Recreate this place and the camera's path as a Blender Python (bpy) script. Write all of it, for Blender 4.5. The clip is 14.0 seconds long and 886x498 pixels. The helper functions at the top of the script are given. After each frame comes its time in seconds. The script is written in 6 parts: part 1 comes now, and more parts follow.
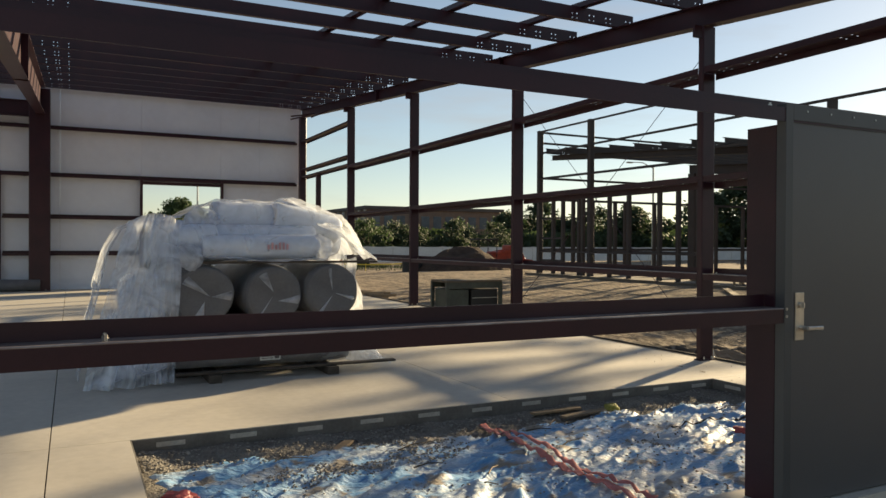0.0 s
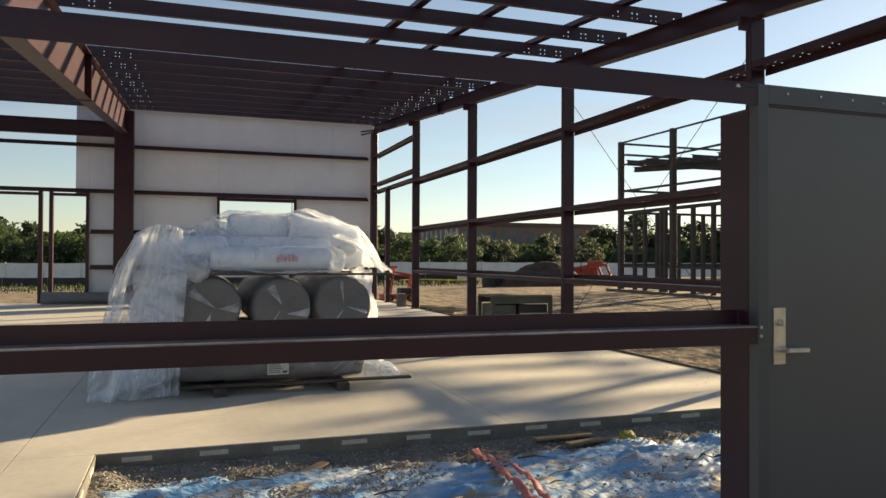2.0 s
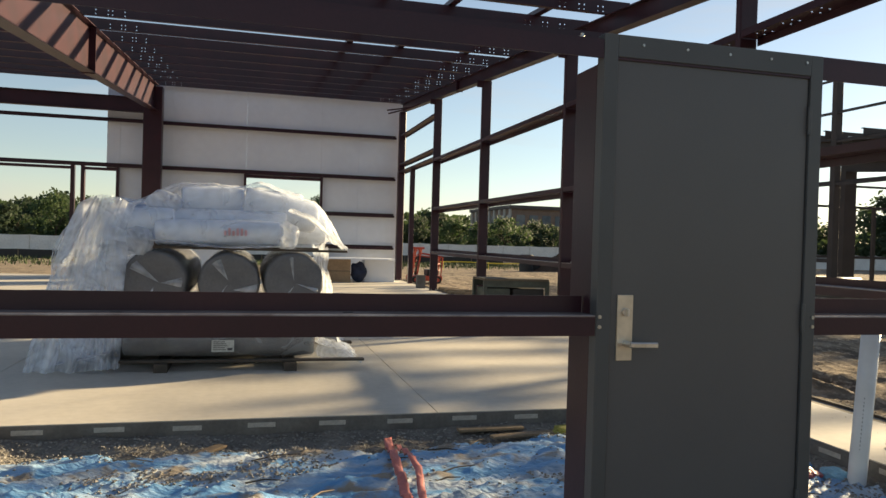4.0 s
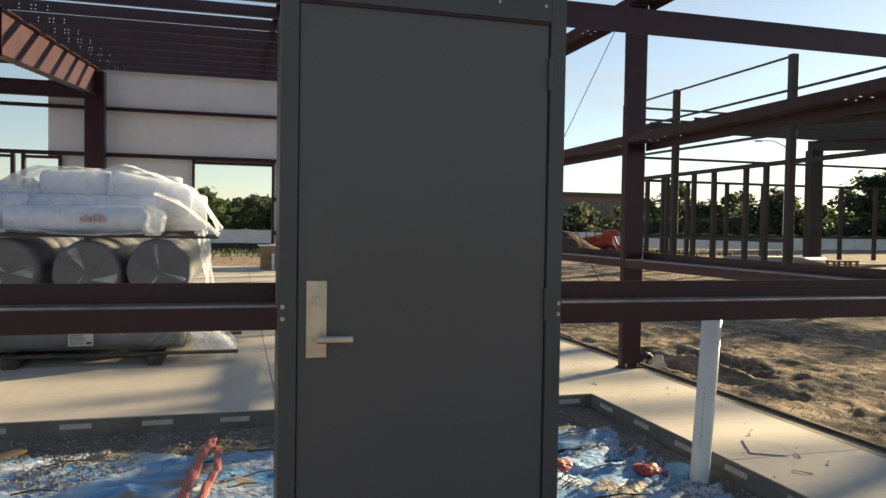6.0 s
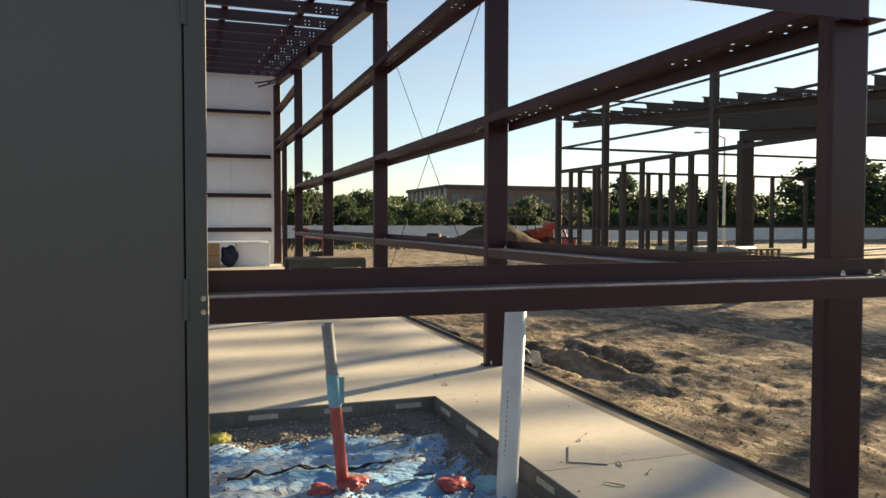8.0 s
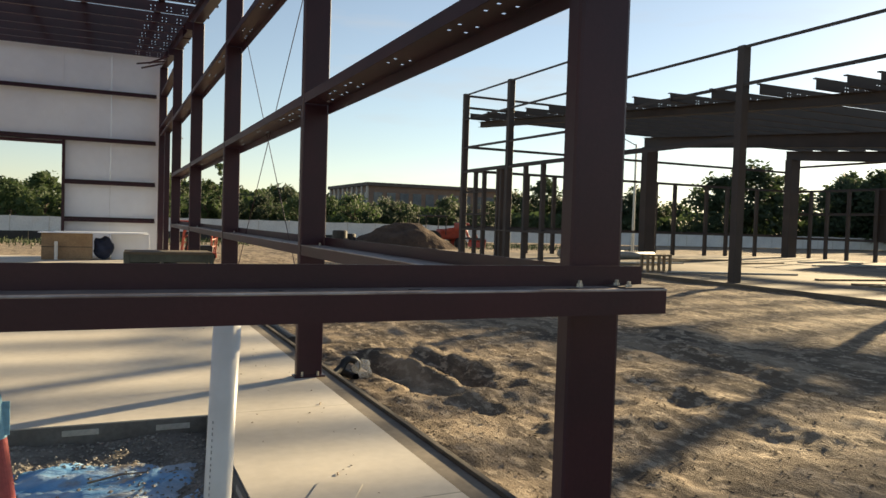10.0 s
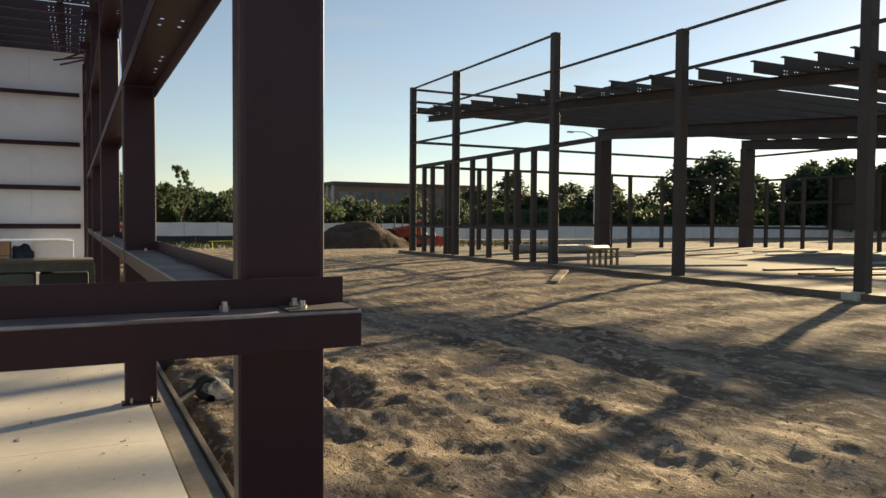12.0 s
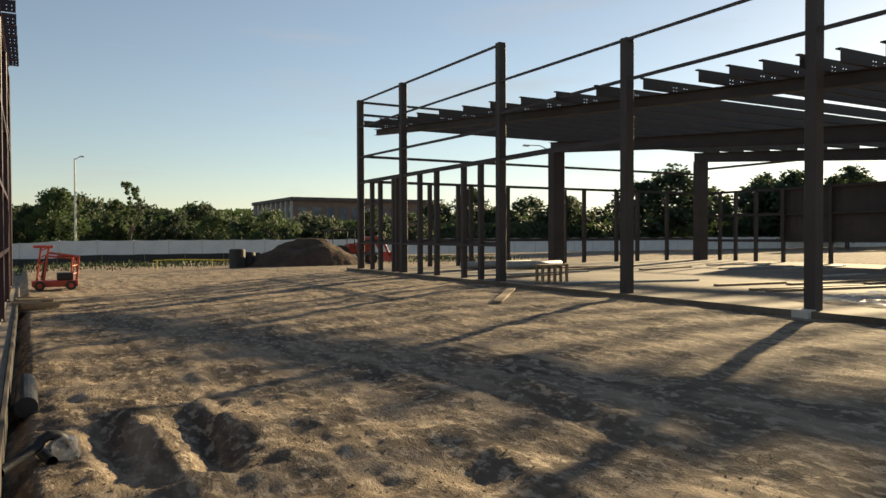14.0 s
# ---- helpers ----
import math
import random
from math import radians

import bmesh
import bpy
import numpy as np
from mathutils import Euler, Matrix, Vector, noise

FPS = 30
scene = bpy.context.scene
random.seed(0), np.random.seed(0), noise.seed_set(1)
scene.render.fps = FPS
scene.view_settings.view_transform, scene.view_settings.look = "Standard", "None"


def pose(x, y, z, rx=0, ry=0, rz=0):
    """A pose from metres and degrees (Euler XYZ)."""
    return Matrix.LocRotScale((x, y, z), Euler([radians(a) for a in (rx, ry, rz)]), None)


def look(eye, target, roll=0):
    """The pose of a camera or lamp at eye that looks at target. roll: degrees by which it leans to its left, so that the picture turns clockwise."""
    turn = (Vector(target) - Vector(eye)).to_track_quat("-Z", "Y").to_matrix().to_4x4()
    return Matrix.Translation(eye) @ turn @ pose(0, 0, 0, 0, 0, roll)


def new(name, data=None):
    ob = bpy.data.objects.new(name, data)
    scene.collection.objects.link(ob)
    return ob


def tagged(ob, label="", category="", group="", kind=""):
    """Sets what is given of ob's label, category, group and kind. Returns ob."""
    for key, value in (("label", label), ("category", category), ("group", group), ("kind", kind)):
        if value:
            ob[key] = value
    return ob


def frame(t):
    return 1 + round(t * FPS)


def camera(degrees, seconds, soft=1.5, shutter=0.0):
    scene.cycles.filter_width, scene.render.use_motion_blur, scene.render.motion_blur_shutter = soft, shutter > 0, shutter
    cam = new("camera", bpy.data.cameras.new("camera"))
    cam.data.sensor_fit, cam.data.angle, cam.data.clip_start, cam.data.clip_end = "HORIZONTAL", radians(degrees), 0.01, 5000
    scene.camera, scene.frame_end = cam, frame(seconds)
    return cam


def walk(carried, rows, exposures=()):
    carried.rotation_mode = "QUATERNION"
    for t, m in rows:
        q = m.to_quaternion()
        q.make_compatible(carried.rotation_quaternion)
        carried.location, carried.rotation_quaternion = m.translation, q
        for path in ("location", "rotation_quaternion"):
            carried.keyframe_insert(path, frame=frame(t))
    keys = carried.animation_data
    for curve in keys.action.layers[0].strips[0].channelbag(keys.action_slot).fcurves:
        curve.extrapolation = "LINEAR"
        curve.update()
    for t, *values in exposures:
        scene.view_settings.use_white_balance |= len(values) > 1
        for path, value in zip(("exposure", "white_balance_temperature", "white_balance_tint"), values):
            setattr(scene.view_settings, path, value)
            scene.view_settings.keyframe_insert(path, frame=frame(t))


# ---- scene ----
cam = camera(61.9, 14.0, soft=1.5)
PATH = [
    (0, (-2.108, -2.764, 1.452), (-1.208, -0.978, 1.437), 0.3),
    (0.5, (-1.95, -2.777, 1.392), (-1.115, -0.959, 1.399), 0.8),
    (1, (-1.653, -2.725, 1.413), (-0.888, -0.877, 1.421), 0.0),
    (1.5, (-1.404, -2.71, 1.421), (-0.702, -0.838, 1.436), -0.2),
    (2, (-1.119, -2.742, 1.41), (-0.461, -0.854, 1.437), 0.3),
    (4.3, (0.212, -2.648, 1.375), (0.704, -0.71, 1.339), 1.4),
    (4.5, (0.333, -2.616, 1.369), (0.817, -0.676, 1.324), 1.2),
    (5, (0.644, -2.54, 1.383), (1.133, -0.601, 1.329), 1.0),
    (5.5, (0.94, -2.535, 1.365), (1.451, -0.602, 1.309), 0.8),
    (6, (1.246, -2.538, 1.38), (1.782, -0.612, 1.321), 0.9),
    (6.5, (1.515, -2.483, 1.359), (2.069, -0.563, 1.296), 0.8),
    (7, (1.79, -2.397, 1.355), (2.366, -0.483, 1.289), 0.7),
    (7.5, (2.061, -2.34, 1.33), (2.671, -0.437, 1.261), 0.8),
    (8, (2.37, -2.26, 1.323), (3.015, -0.368, 1.253), 0.1),
    (10.3, (3.67, -1.898, 1.301), (4.525, -0.091, 1.236), 1.6),
    (10.5, (3.785, -1.885, 1.318), (4.654, -0.084, 1.257), 1.3),
    (11, (4.091, -1.772, 1.297), (4.983, 0.017, 1.236), 1.1),
    (11.5, (4.415, -1.676, 1.297), (5.311, 0.11, 1.23), 0.9),
    (12, (4.619, -1.574, 1.309), (5.516, 0.212, 1.235), 0.4),
    (12.5, (4.812, -1.481, 1.34), (5.719, 0.301, 1.267), 0.1),
    (13, (4.996, -1.365, 1.396), (5.926, 0.405, 1.335), -0.2),
    (13.5, (5.230, -1.227, 1.395), (6.187, 0.527, 1.350), -0.2),
    (14, (5.460, -1.074, 1.375), (6.443, 0.665, 1.340), -0.2),
]
walk(cam, [(t, look(eye, target, roll)) for t, eye, target, roll in PATH], exposures=[(0, 1.2), (1.5, 1.45), (5, 1.6), (8, 1.65), (11, 1.45), (14, 1.28)])

# ---- world, sun, exposure ----
SUN_AZ = radians(65.0)      # from +y towards +x
SUN_EL = radians(14.2)
world = bpy.data.worlds.new("world")
scene.world = world
world.use_nodes = True
wn = world.node_tree
sky = wn.nodes.new("ShaderNodeTexSky")
sky.sky_type = "NISHITA"
sky.sun_disc = False
sky.sun_elevation = SUN_EL
sky.sun_rotation = SUN_AZ
sky.dust_density = 0.15
sky.air_density = 1.0
sky.ozone_density = 1.6
wn.nodes["Background"].inputs["Strength"].default_value = 0.050
# a thin dry haze takes some colour out of the sky, and a few wisps of cloud hang low in it
haze = wn.nodes.new("ShaderNodeHueSaturation")
haze.inputs["Saturation"].default_value = 0.78
wn.links.new(sky.outputs[0], haze.inputs["Color"])
sky_co = wn.nodes.new("ShaderNodeTexCoord")
stretch = wn.nodes.new("ShaderNodeMapping")
stretch.inputs["Scale"].default_value = (2.2, 2.2, 13.0)
wisp = wn.nodes.new("ShaderNodeTexNoise")
wisp.inputs["Scale"].default_value, wisp.inputs["Detail"].default_value, wisp.inputs["Roughness"].default_value = 1.3, 5, 0.55
wisp_amount = wn.nodes.new("ShaderNodeMapRange")
wisp_amount.inputs["From Min"].default_value, wisp_amount.inputs["From Max"].default_value = 0.54, 0.78
wisp_amount.inputs["To Max"].default_value = 0.55
cloud = wn.nodes.new("ShaderNodeMix")
cloud.data_type = "RGBA"
cloud.inputs["B"].default_value = (4.6, 4.5, 4.3, 1)
wn.links.new(sky_co.outputs["Generated"], stretch.inputs["Vector"])
wn.links.new(stretch.outputs["Vector"], wisp.inputs["Vector"])
wn.links.new(wisp.outputs["Fac"], wisp_amount.inputs["Value"])
wn.links.new(wisp_amount.outputs["Result"], cloud.inputs["Factor"])
wn.links.new(haze.outputs["Color"], cloud.inputs["A"])
wn.links.new(cloud.outputs["Result"], wn.nodes["Background"].inputs["Color"])
sun_dir = Vector((math.sin(SUN_AZ) * math.cos(SUN_EL), math.cos(SUN_AZ) * math.cos(SUN_EL), math.sin(SUN_EL)))
sun_data = bpy.data.lights.new("sun", "SUN")
sun_data.energy, sun_data.angle, sun_data.color = 5.0, radians(1.2), (1.0, 0.78, 0.46)
sun = new("sun", sun_data)
sun.matrix_world = look(sun_dir * 100, (0, 0, 0))


# ---- materials ----
def material(name, base, rough=0.6, metal=0.0, second=None, scale=3.0, fine=40.0, bump=0.15, dist=0.01, spec=0.5, contrast=(0.35, 0.65), grain=0.5):
    m = bpy.data.materials.new(name)
    m.use_nodes = True
    nt = m.node_tree
    b = nt.nodes["Principled BSDF"]
    b.inputs["Roughness"].default_value = rough
    b.inputs["Metallic"].default_value = metal
    b.inputs["Specular IOR Level"].default_value = spec
    tc = nt.nodes.new("ShaderNodeTexCoord")
    n1 = nt.nodes.new("ShaderNodeTexNoise")
    n1.inputs["Scale"].default_value = scale
    n1.inputs["Detail"].default_value = 6
    n2 = nt.nodes.new("ShaderNodeTexNoise")
    n2.inputs["Scale"].default_value = fine
    n2.inputs["Detail"].default_value = 5
    for n in (n1, n2):
        nt.links.new(tc.outputs["Object"], n.inputs["Vector"])
    ramp = nt.nodes.new("ShaderNodeValToRGB")
    ramp.color_ramp.elements[0].position, ramp.color_ramp.elements[1].position = contrast
    second = second or tuple(c * 0.75 for c in base)
    ramp.color_ramp.elements[0].color = (*second, 1)
    ramp.color_ramp.elements[1].color = (*base, 1)
    nt.links.new(n1.outputs["Fac"], ramp.inputs["Fac"])
    mix = nt.nodes.new("ShaderNodeMix")
    mix.data_type, mix.blend_type = "RGBA", "MULTIPLY"
    mix.inputs["Factor"].default_value = grain
    r2 = nt.nodes.new("ShaderNodeValToRGB")
    r2.color_ramp.elements[0].position, r2.color_ramp.elements[1].position = 0.3, 0.7
    r2.color_ramp.elements[0].color = (0.55, 0.55, 0.55, 1)
    nt.links.new(n2.outputs["Fac"], r2.inputs["Fac"])
    nt.links.new(ramp.outputs["Color"], mix.inputs["A"])
    nt.links.new(r2.outputs["Color"], mix.inputs["B"])
    nt.links.new(mix.outputs["Result"], b.inputs["Base Color"])
    bp = nt.nodes.new("ShaderNodeBump")
    bp.inputs["Strength"].default_value = bump
    bp.inputs["Distance"].default_value = dist
    nt.links.new(n2.outputs["Fac"], bp.inputs["Height"])
    nt.links.new(bp.outputs["Normal"], b.inputs["Normal"])
    return m


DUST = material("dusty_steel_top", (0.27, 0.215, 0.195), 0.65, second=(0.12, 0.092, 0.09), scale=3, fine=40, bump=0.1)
# pale colour paints in the sun and sky glint on a girt's bend
BEND_GLINT = material("bend_glint", (0.50, 0.46, 0.44), 0.38, second=(0.26, 0.21, 0.20), scale=5, fine=50, bump=0.1, metal=0.3)
STEEL = material("red_primer_steel", (0.048, 0.014, 0.023), 0.38, second=(0.030, 0.0105, 0.019), scale=2.0, fine=60, bump=0.05, grain=0.3, spec=0.38)
STEEL_DULL = material("dusty_primer_steel", (0.066, 0.051, 0.046), 0.7, second=(0.048, 0.039, 0.036), scale=1.2, fine=30, bump=0.05)
GALV = material("zinc", (0.62, 0.60, 0.56), 0.35, metal=0.85, scale=30, fine=120, bump=0.05)
DOORGREY = material("grey_door_paint", (0.104, 0.101, 0.104), 0.40, second=(0.092, 0.090, 0.093), scale=1.2, fine=90, bump=0.03, dist=0.002, grain=0.08)
FRAMEGREY = material("grey_frame_paint", (0.082, 0.084, 0.087), 0.45, second=(0.068, 0.070, 0.073), scale=2.0, fine=90, bump=0.03, dist=0.002, grain=0.1)
# nickel lock plate, with warm reflections tinted into its base colour
WARM_NICKEL = material("warm_satin_nickel", (0.74, 0.66, 0.55), 0.36, metal=0.75, scale=12, fine=150, bump=0.02, grain=0.08)
SATIN = material("satin_nickel", (0.74, 0.71, 0.67), 0.3, metal=0.85, scale=12, fine=150, bump=0.02, grain=0.08)
CONC = material("concrete", (0.62, 0.575, 0.50), 0.75, second=(0.50, 0.465, 0.41), scale=0.9, fine=14, bump=0.08, dist=0.01, grain=0.22)
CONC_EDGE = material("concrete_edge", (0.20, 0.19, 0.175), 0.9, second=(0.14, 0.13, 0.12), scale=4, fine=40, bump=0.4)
LEDGE = material("dark_ledge", (0.24, 0.205, 0.165), 0.9, second=(0.15, 0.128, 0.105), scale=2.5, fine=22, bump=0.25, dist=0.01)
CONC_DUSTY = material("dusty_concrete", (0.21, 0.165, 0.12), 0.9, second=(0.10, 0.08, 0.06), scale=0.5, fine=10, bump=0.2, dist=0.02)


def dirt_material():
    """Dry tan soil: broad darker patches, pale crust drawn out in wheel tracks, crumbs."""
    m = bpy.data.materials.new("dirt")
    m.use_nodes = True
    nt = m.node_tree
    b = nt.nodes["Principled BSDF"]
    b.inputs["Roughness"].default_value = 0.95
    b.inputs["Specular IOR Level"].default_value = 0.1
    tc = nt.nodes.new("ShaderNodeTexCoord")

    def layer(scale, vec, lo, hi, detail=6):
        mp = nt.nodes.new("ShaderNodeMapping")
        mp.inputs["Scale"].default_value = vec
        n = nt.nodes.new("ShaderNodeTexNoise")
        n.inputs["Scale"].default_value = scale
        n.inputs["Detail"].default_value = detail
        n.inputs["Roughness"].default_value = 0.65
        r = nt.nodes.new("ShaderNodeValToRGB")
        r.color_ramp.elements[0].position, r.color_ramp.elements[1].position = lo, hi
        nt.links.new(tc.outputs["Object"], mp.inputs["Vector"])
        nt.links.new(mp.outputs["Vector"], n.inputs["Vector"])
        nt.links.new(n.outputs["Fac"], r.inputs["Fac"])
        return r.outputs["Color"], n.outputs["Fac"]

    def mix(fac, a, c):
        x = nt.nodes.new("ShaderNodeMix")
        x.data_type = "RGBA"
        nt.links.new(fac, x.inputs["Factor"])
        for v, k in ((a, "A"), (c, "B")):
            if isinstance(v, tuple):
                x.inputs[k].default_value = (*v, 1)
            else:
                nt.links.new(v, x.inputs[k])
        return x.outputs["Result"]

    patch, _ = layer(0.45, (1.0, 0.5, 1.0), 0.38, 0.62)
    streak, sf = layer(2.2, (1.3, 0.3, 1.0), 0.45, 0.60)
    crumb, cf = layer(11.0, (1, 0.55, 1), 0.52, 0.60, 12)
    _, fine = layer(46.0, (1, 0.6, 1), 0.3, 0.7, 10)
    base = mix(patch, (0.094, 0.077, 0.062), (0.185, 0.145, 0.106))
    base = mix(streak, base, (0.315, 0.25, 0.18))
    base = mix(crumb, base, (0.41, 0.335, 0.25))
    nt.links.new(base, b.inputs["Base Color"])
    b1 = nt.nodes.new("ShaderNodeBump")
    b1.inputs["Strength"].default_value, b1.inputs["Distance"].default_value = 0.6, 0.05
    nt.links.new(cf, b1.inputs["Height"])
    b2 = nt.nodes.new("ShaderNodeBump")
    b2.inputs["Strength"].default_value, b2.inputs["Distance"].default_value = 0.8, 0.02
    nt.links.new(fine, b2.inputs["Height"])
    nt.links.new(b1.outputs["Normal"], b2.inputs["Normal"])
    nt.links.new(b2.outputs["Normal"], b.inputs["Normal"])
    return m


DIRT = dirt_material()
MOUND = material("mound_soil", (0.115, 0.080, 0.060), 0.95, second=(0.07, 0.05, 0.04), scale=1.5, fine=8, bump=0.8, dist=0.1, spec=0.1)
WHITE_WALL = material("white_insulation_facing", (0.80, 0.84, 0.93), 0.5, second=(0.74, 0.78, 0.88), scale=0.8, fine=5, bump=0.12, dist=0.03, grain=0.08)
PVC = material("white_pvc", (0.78, 0.78, 0.77), 0.35, second=(0.70, 0.69, 0.67), scale=4, fine=25, bump=0.03, dist=0.003, grain=0.08)
PIPE_GREY = material("grey_pvc", (0.40, 0.40, 0.38), 0.5, scale=6, fine=60, bump=0.05)
REDTAPE = material("red_tape", (0.52, 0.12, 0.11), 0.5, second=(0.40, 0.07, 0.07), scale=8, fine=60, bump=0.2)
BLUETAG = material("blue_tag", (0.30, 0.58, 0.72), 0.5, scale=8, fine=60)
WOOD = material("weathered_lumber", (0.38, 0.27, 0.16), 0.8, second=(0.25, 0.18, 0.11), scale=5, fine=40, bump=0.3)
DARKWOOD = material("dark_lumber", (0.10, 0.08, 0.065), 0.85, second=(0.06, 0.05, 0.04), scale=5, fine=40, bump=0.3)
ORANGE = material("orange_machine_paint", (0.48, 0.065, 0.03), 0.5, second=(0.33, 0.045, 0.025), scale=4, fine=40, bump=0.05)
BLACK = material("black_rubber", (0.02, 0.02, 0.022), 0.6, scale=5, fine=60, bump=0.2)
FENCE = material("white_fence_screen", (0.80, 0.79, 0.76), 0.7, second=(0.70, 0.69, 0.67), scale=0.8, fine=9, bump=0.2, dist=0.05)
GREYROLL = material("grey_insulation", (0.185, 0.185, 0.195), 0.9, second=(0.15, 0.15, 0.16), scale=5, fine=40, bump=0.4, grain=0.25)
WHITEROLL = material("white_roll_facing", (0.80, 0.85, 0.95), 0.35, second=(0.74, 0.79, 0.91), scale=3, fine=10, bump=0.3, dist=0.02, grain=0.12)


def leaf_material(name, base, second):
    """Leaf surfaces that also let light through."""
    m = material(name, base, 0.7, second=second, scale=0.6, fine=6, bump=0.2, spec=0.2)
    nt = m.node_tree
    tl = nt.nodes.new("ShaderNodeBsdfTranslucent")
    tl.inputs["Color"].default_value = (base[0] * 1.4, base[1] * 1.5, base[2], 1)
    mx = nt.nodes.new("ShaderNodeMixShader")
    mx.inputs[0].default_value = 0.3
    nt.links.new(nt.nodes["Principled BSDF"].outputs[0], mx.inputs[1])
    nt.links.new(tl.outputs[0], mx.inputs[2])
    nt.links.new(mx.outputs[0], nt.nodes["Material Output"].inputs["Surface"])
    return m


LEAF = leaf_material("leaves", (0.085, 0.125, 0.055), (0.05, 0.08, 0.035))
LEAF_DARK = leaf_material("dark_leaves", (0.06, 0.085, 0.048), (0.04, 0.06, 0.034))
BARK = material("bark", (0.11, 0.085, 0.06), 0.9, scale=3, fine=30, bump=0.5)
BRICKFAR = material("far_brick", (0.24, 0.17, 0.13), 0.9, second=(0.20, 0.14, 0.11), scale=1, fine=8)
ROOFFAR = material("far_roof", (0.12, 0.10, 0.09), 0.8, scale=1, fine=8)
GLASSFAR = material("far_window", (0.16, 0.18, 0.20), 0.15, scale=1, fine=8)
YELLOW = material("yellow_tape", (0.75, 0.62, 0.04), 0.5, scale=8, fine=60)
PAPER = material("label_paper", (0.62, 0.64, 0.62), 0.6, scale=10, fine=80)
INK = material("ink", (0.09, 0.09, 0.10), 0.7, scale=10, fine=80)
REDINK = material("red_ink", (0.72, 0.40, 0.44), 0.6, scale=10, fine=80)
STONE = material("gravel_bits", (0.42, 0.39, 0.345), 0.9, second=(0.22, 0.205, 0.185), scale=9, fine=50)

GRASS = material("weeds", (0.075, 0.105, 0.03), 0.8, second=(0.04, 0.065, 0.02), scale=0.3, fine=5)
STONE_SOIL = material("gravelly_soil", (0.30, 0.275, 0.24), 0.95, second=(0.19, 0.175, 0.155), scale=4, fine=35, bump=0.9, dist=0.03, spec=0.1)
PLATE = material("pale_inset_plate", (0.55, 0.52, 0.47), 0.7, scale=9, fine=50)
REDSTRAP = material("faded_red_strap", (0.66, 0.24, 0.22), 0.7, second=(0.58, 0.19, 0.17), scale=8, fine=60, bump=0.2)
YELLOWGREEN = material("yellow_green_cloth", (0.38, 0.36, 0.08), 0.8, scale=8, fine=60)
PIPE_DARK = material("dark_corrugated_plastic", (0.035, 0.035, 0.038), 0.5, scale=8, fine=60)


def film_material(name, alpha, tint, rough=0.18, glow=0.45, spread=0.25):
    """Thin crumpled film: partly clear, partly a milky skin with streaks, sharp creases and a gloss."""
    m = material(name, tint, rough, second=tuple(c * 0.9 for c in tint), scale=5, fine=11, bump=0.4, dist=0.02, grain=0.1)
    nt = m.node_tree
    tc = nt.nodes.new("ShaderNodeTexCoord")
    crease = nt.nodes.new("ShaderNodeTexNoise")
    crease.noise_type = "RIDGED_MULTIFRACTAL"
    crease.normalize = True
    crease.inputs["Scale"].default_value, crease.inputs["Detail"].default_value = 5.5, 3
    crease.inputs["Distortion"].default_value = 0.5
    nt.links.new(tc.outputs["Object"], crease.inputs["Vector"])
    bp = nt.nodes.new("ShaderNodeBump")
    bp.inputs["Strength"].default_value, bp.inputs["Distance"].default_value = 0.9, 0.035
    nt.links.new(crease.outputs["Fac"], bp.inputs["Height"])
    old = nt.nodes["Bump"]
    nt.links.new(old.outputs["Normal"], bp.inputs["Normal"])
    nt.links.new(bp.outputs["Normal"], nt.nodes["Principled BSDF"].inputs["Normal"])
    streak = nt.nodes.new("ShaderNodeTexNoise")
    streak.inputs["Scale"].default_value, streak.inputs["Detail"].default_value, streak.inputs["Distortion"].default_value = 3.5, 7, 1.2
    nt.links.new(tc.outputs["Object"], streak.inputs["Vector"])
    rng = nt.nodes.new("ShaderNodeMapRange")
    rng.inputs["From Min"].default_value, rng.inputs["From Max"].default_value = 0.35, 0.65
    rng.inputs["To Min"].default_value, rng.inputs["To Max"].default_value = max(0.02, alpha - spread), min(1.0, alpha + spread)
    nt.links.new(streak.outputs["Fac"], rng.inputs["Value"])
    tl = nt.nodes.new("ShaderNodeBsdfTranslucent")
    tl.inputs["Color"].default_value = (*tint, 1)
    m1 = nt.nodes.new("ShaderNodeMixShader")
    m1.inputs[0].default_value = glow
    tp = nt.nodes.new("ShaderNodeBsdfTransparent")
    m2 = nt.nodes.new("ShaderNodeMixShader")
    nt.links.new(rng.outputs["Result"], m2.inputs[0])
    nt.links.new(nt.nodes["Principled BSDF"].outputs[0], m1.inputs[1])
    nt.links.new(tl.outputs[0], m1.inputs[2])
    nt.links.new(tp.outputs[0], m2.inputs[1])
    nt.links.new(m1.outputs[0], m2.inputs[2])
    nt.links.new(m2.outputs[0], nt.nodes["Material Output"].inputs["Surface"])
    return m


FILM = film_material("clear_film", 0.17, (0.82, 0.87, 0.95), 0.12, 0.3, 0.14)
FILM_LOOSE = film_material("milky_film", 0.58, (0.84, 0.89, 0.98), 0.13, 0.45, 0.32)


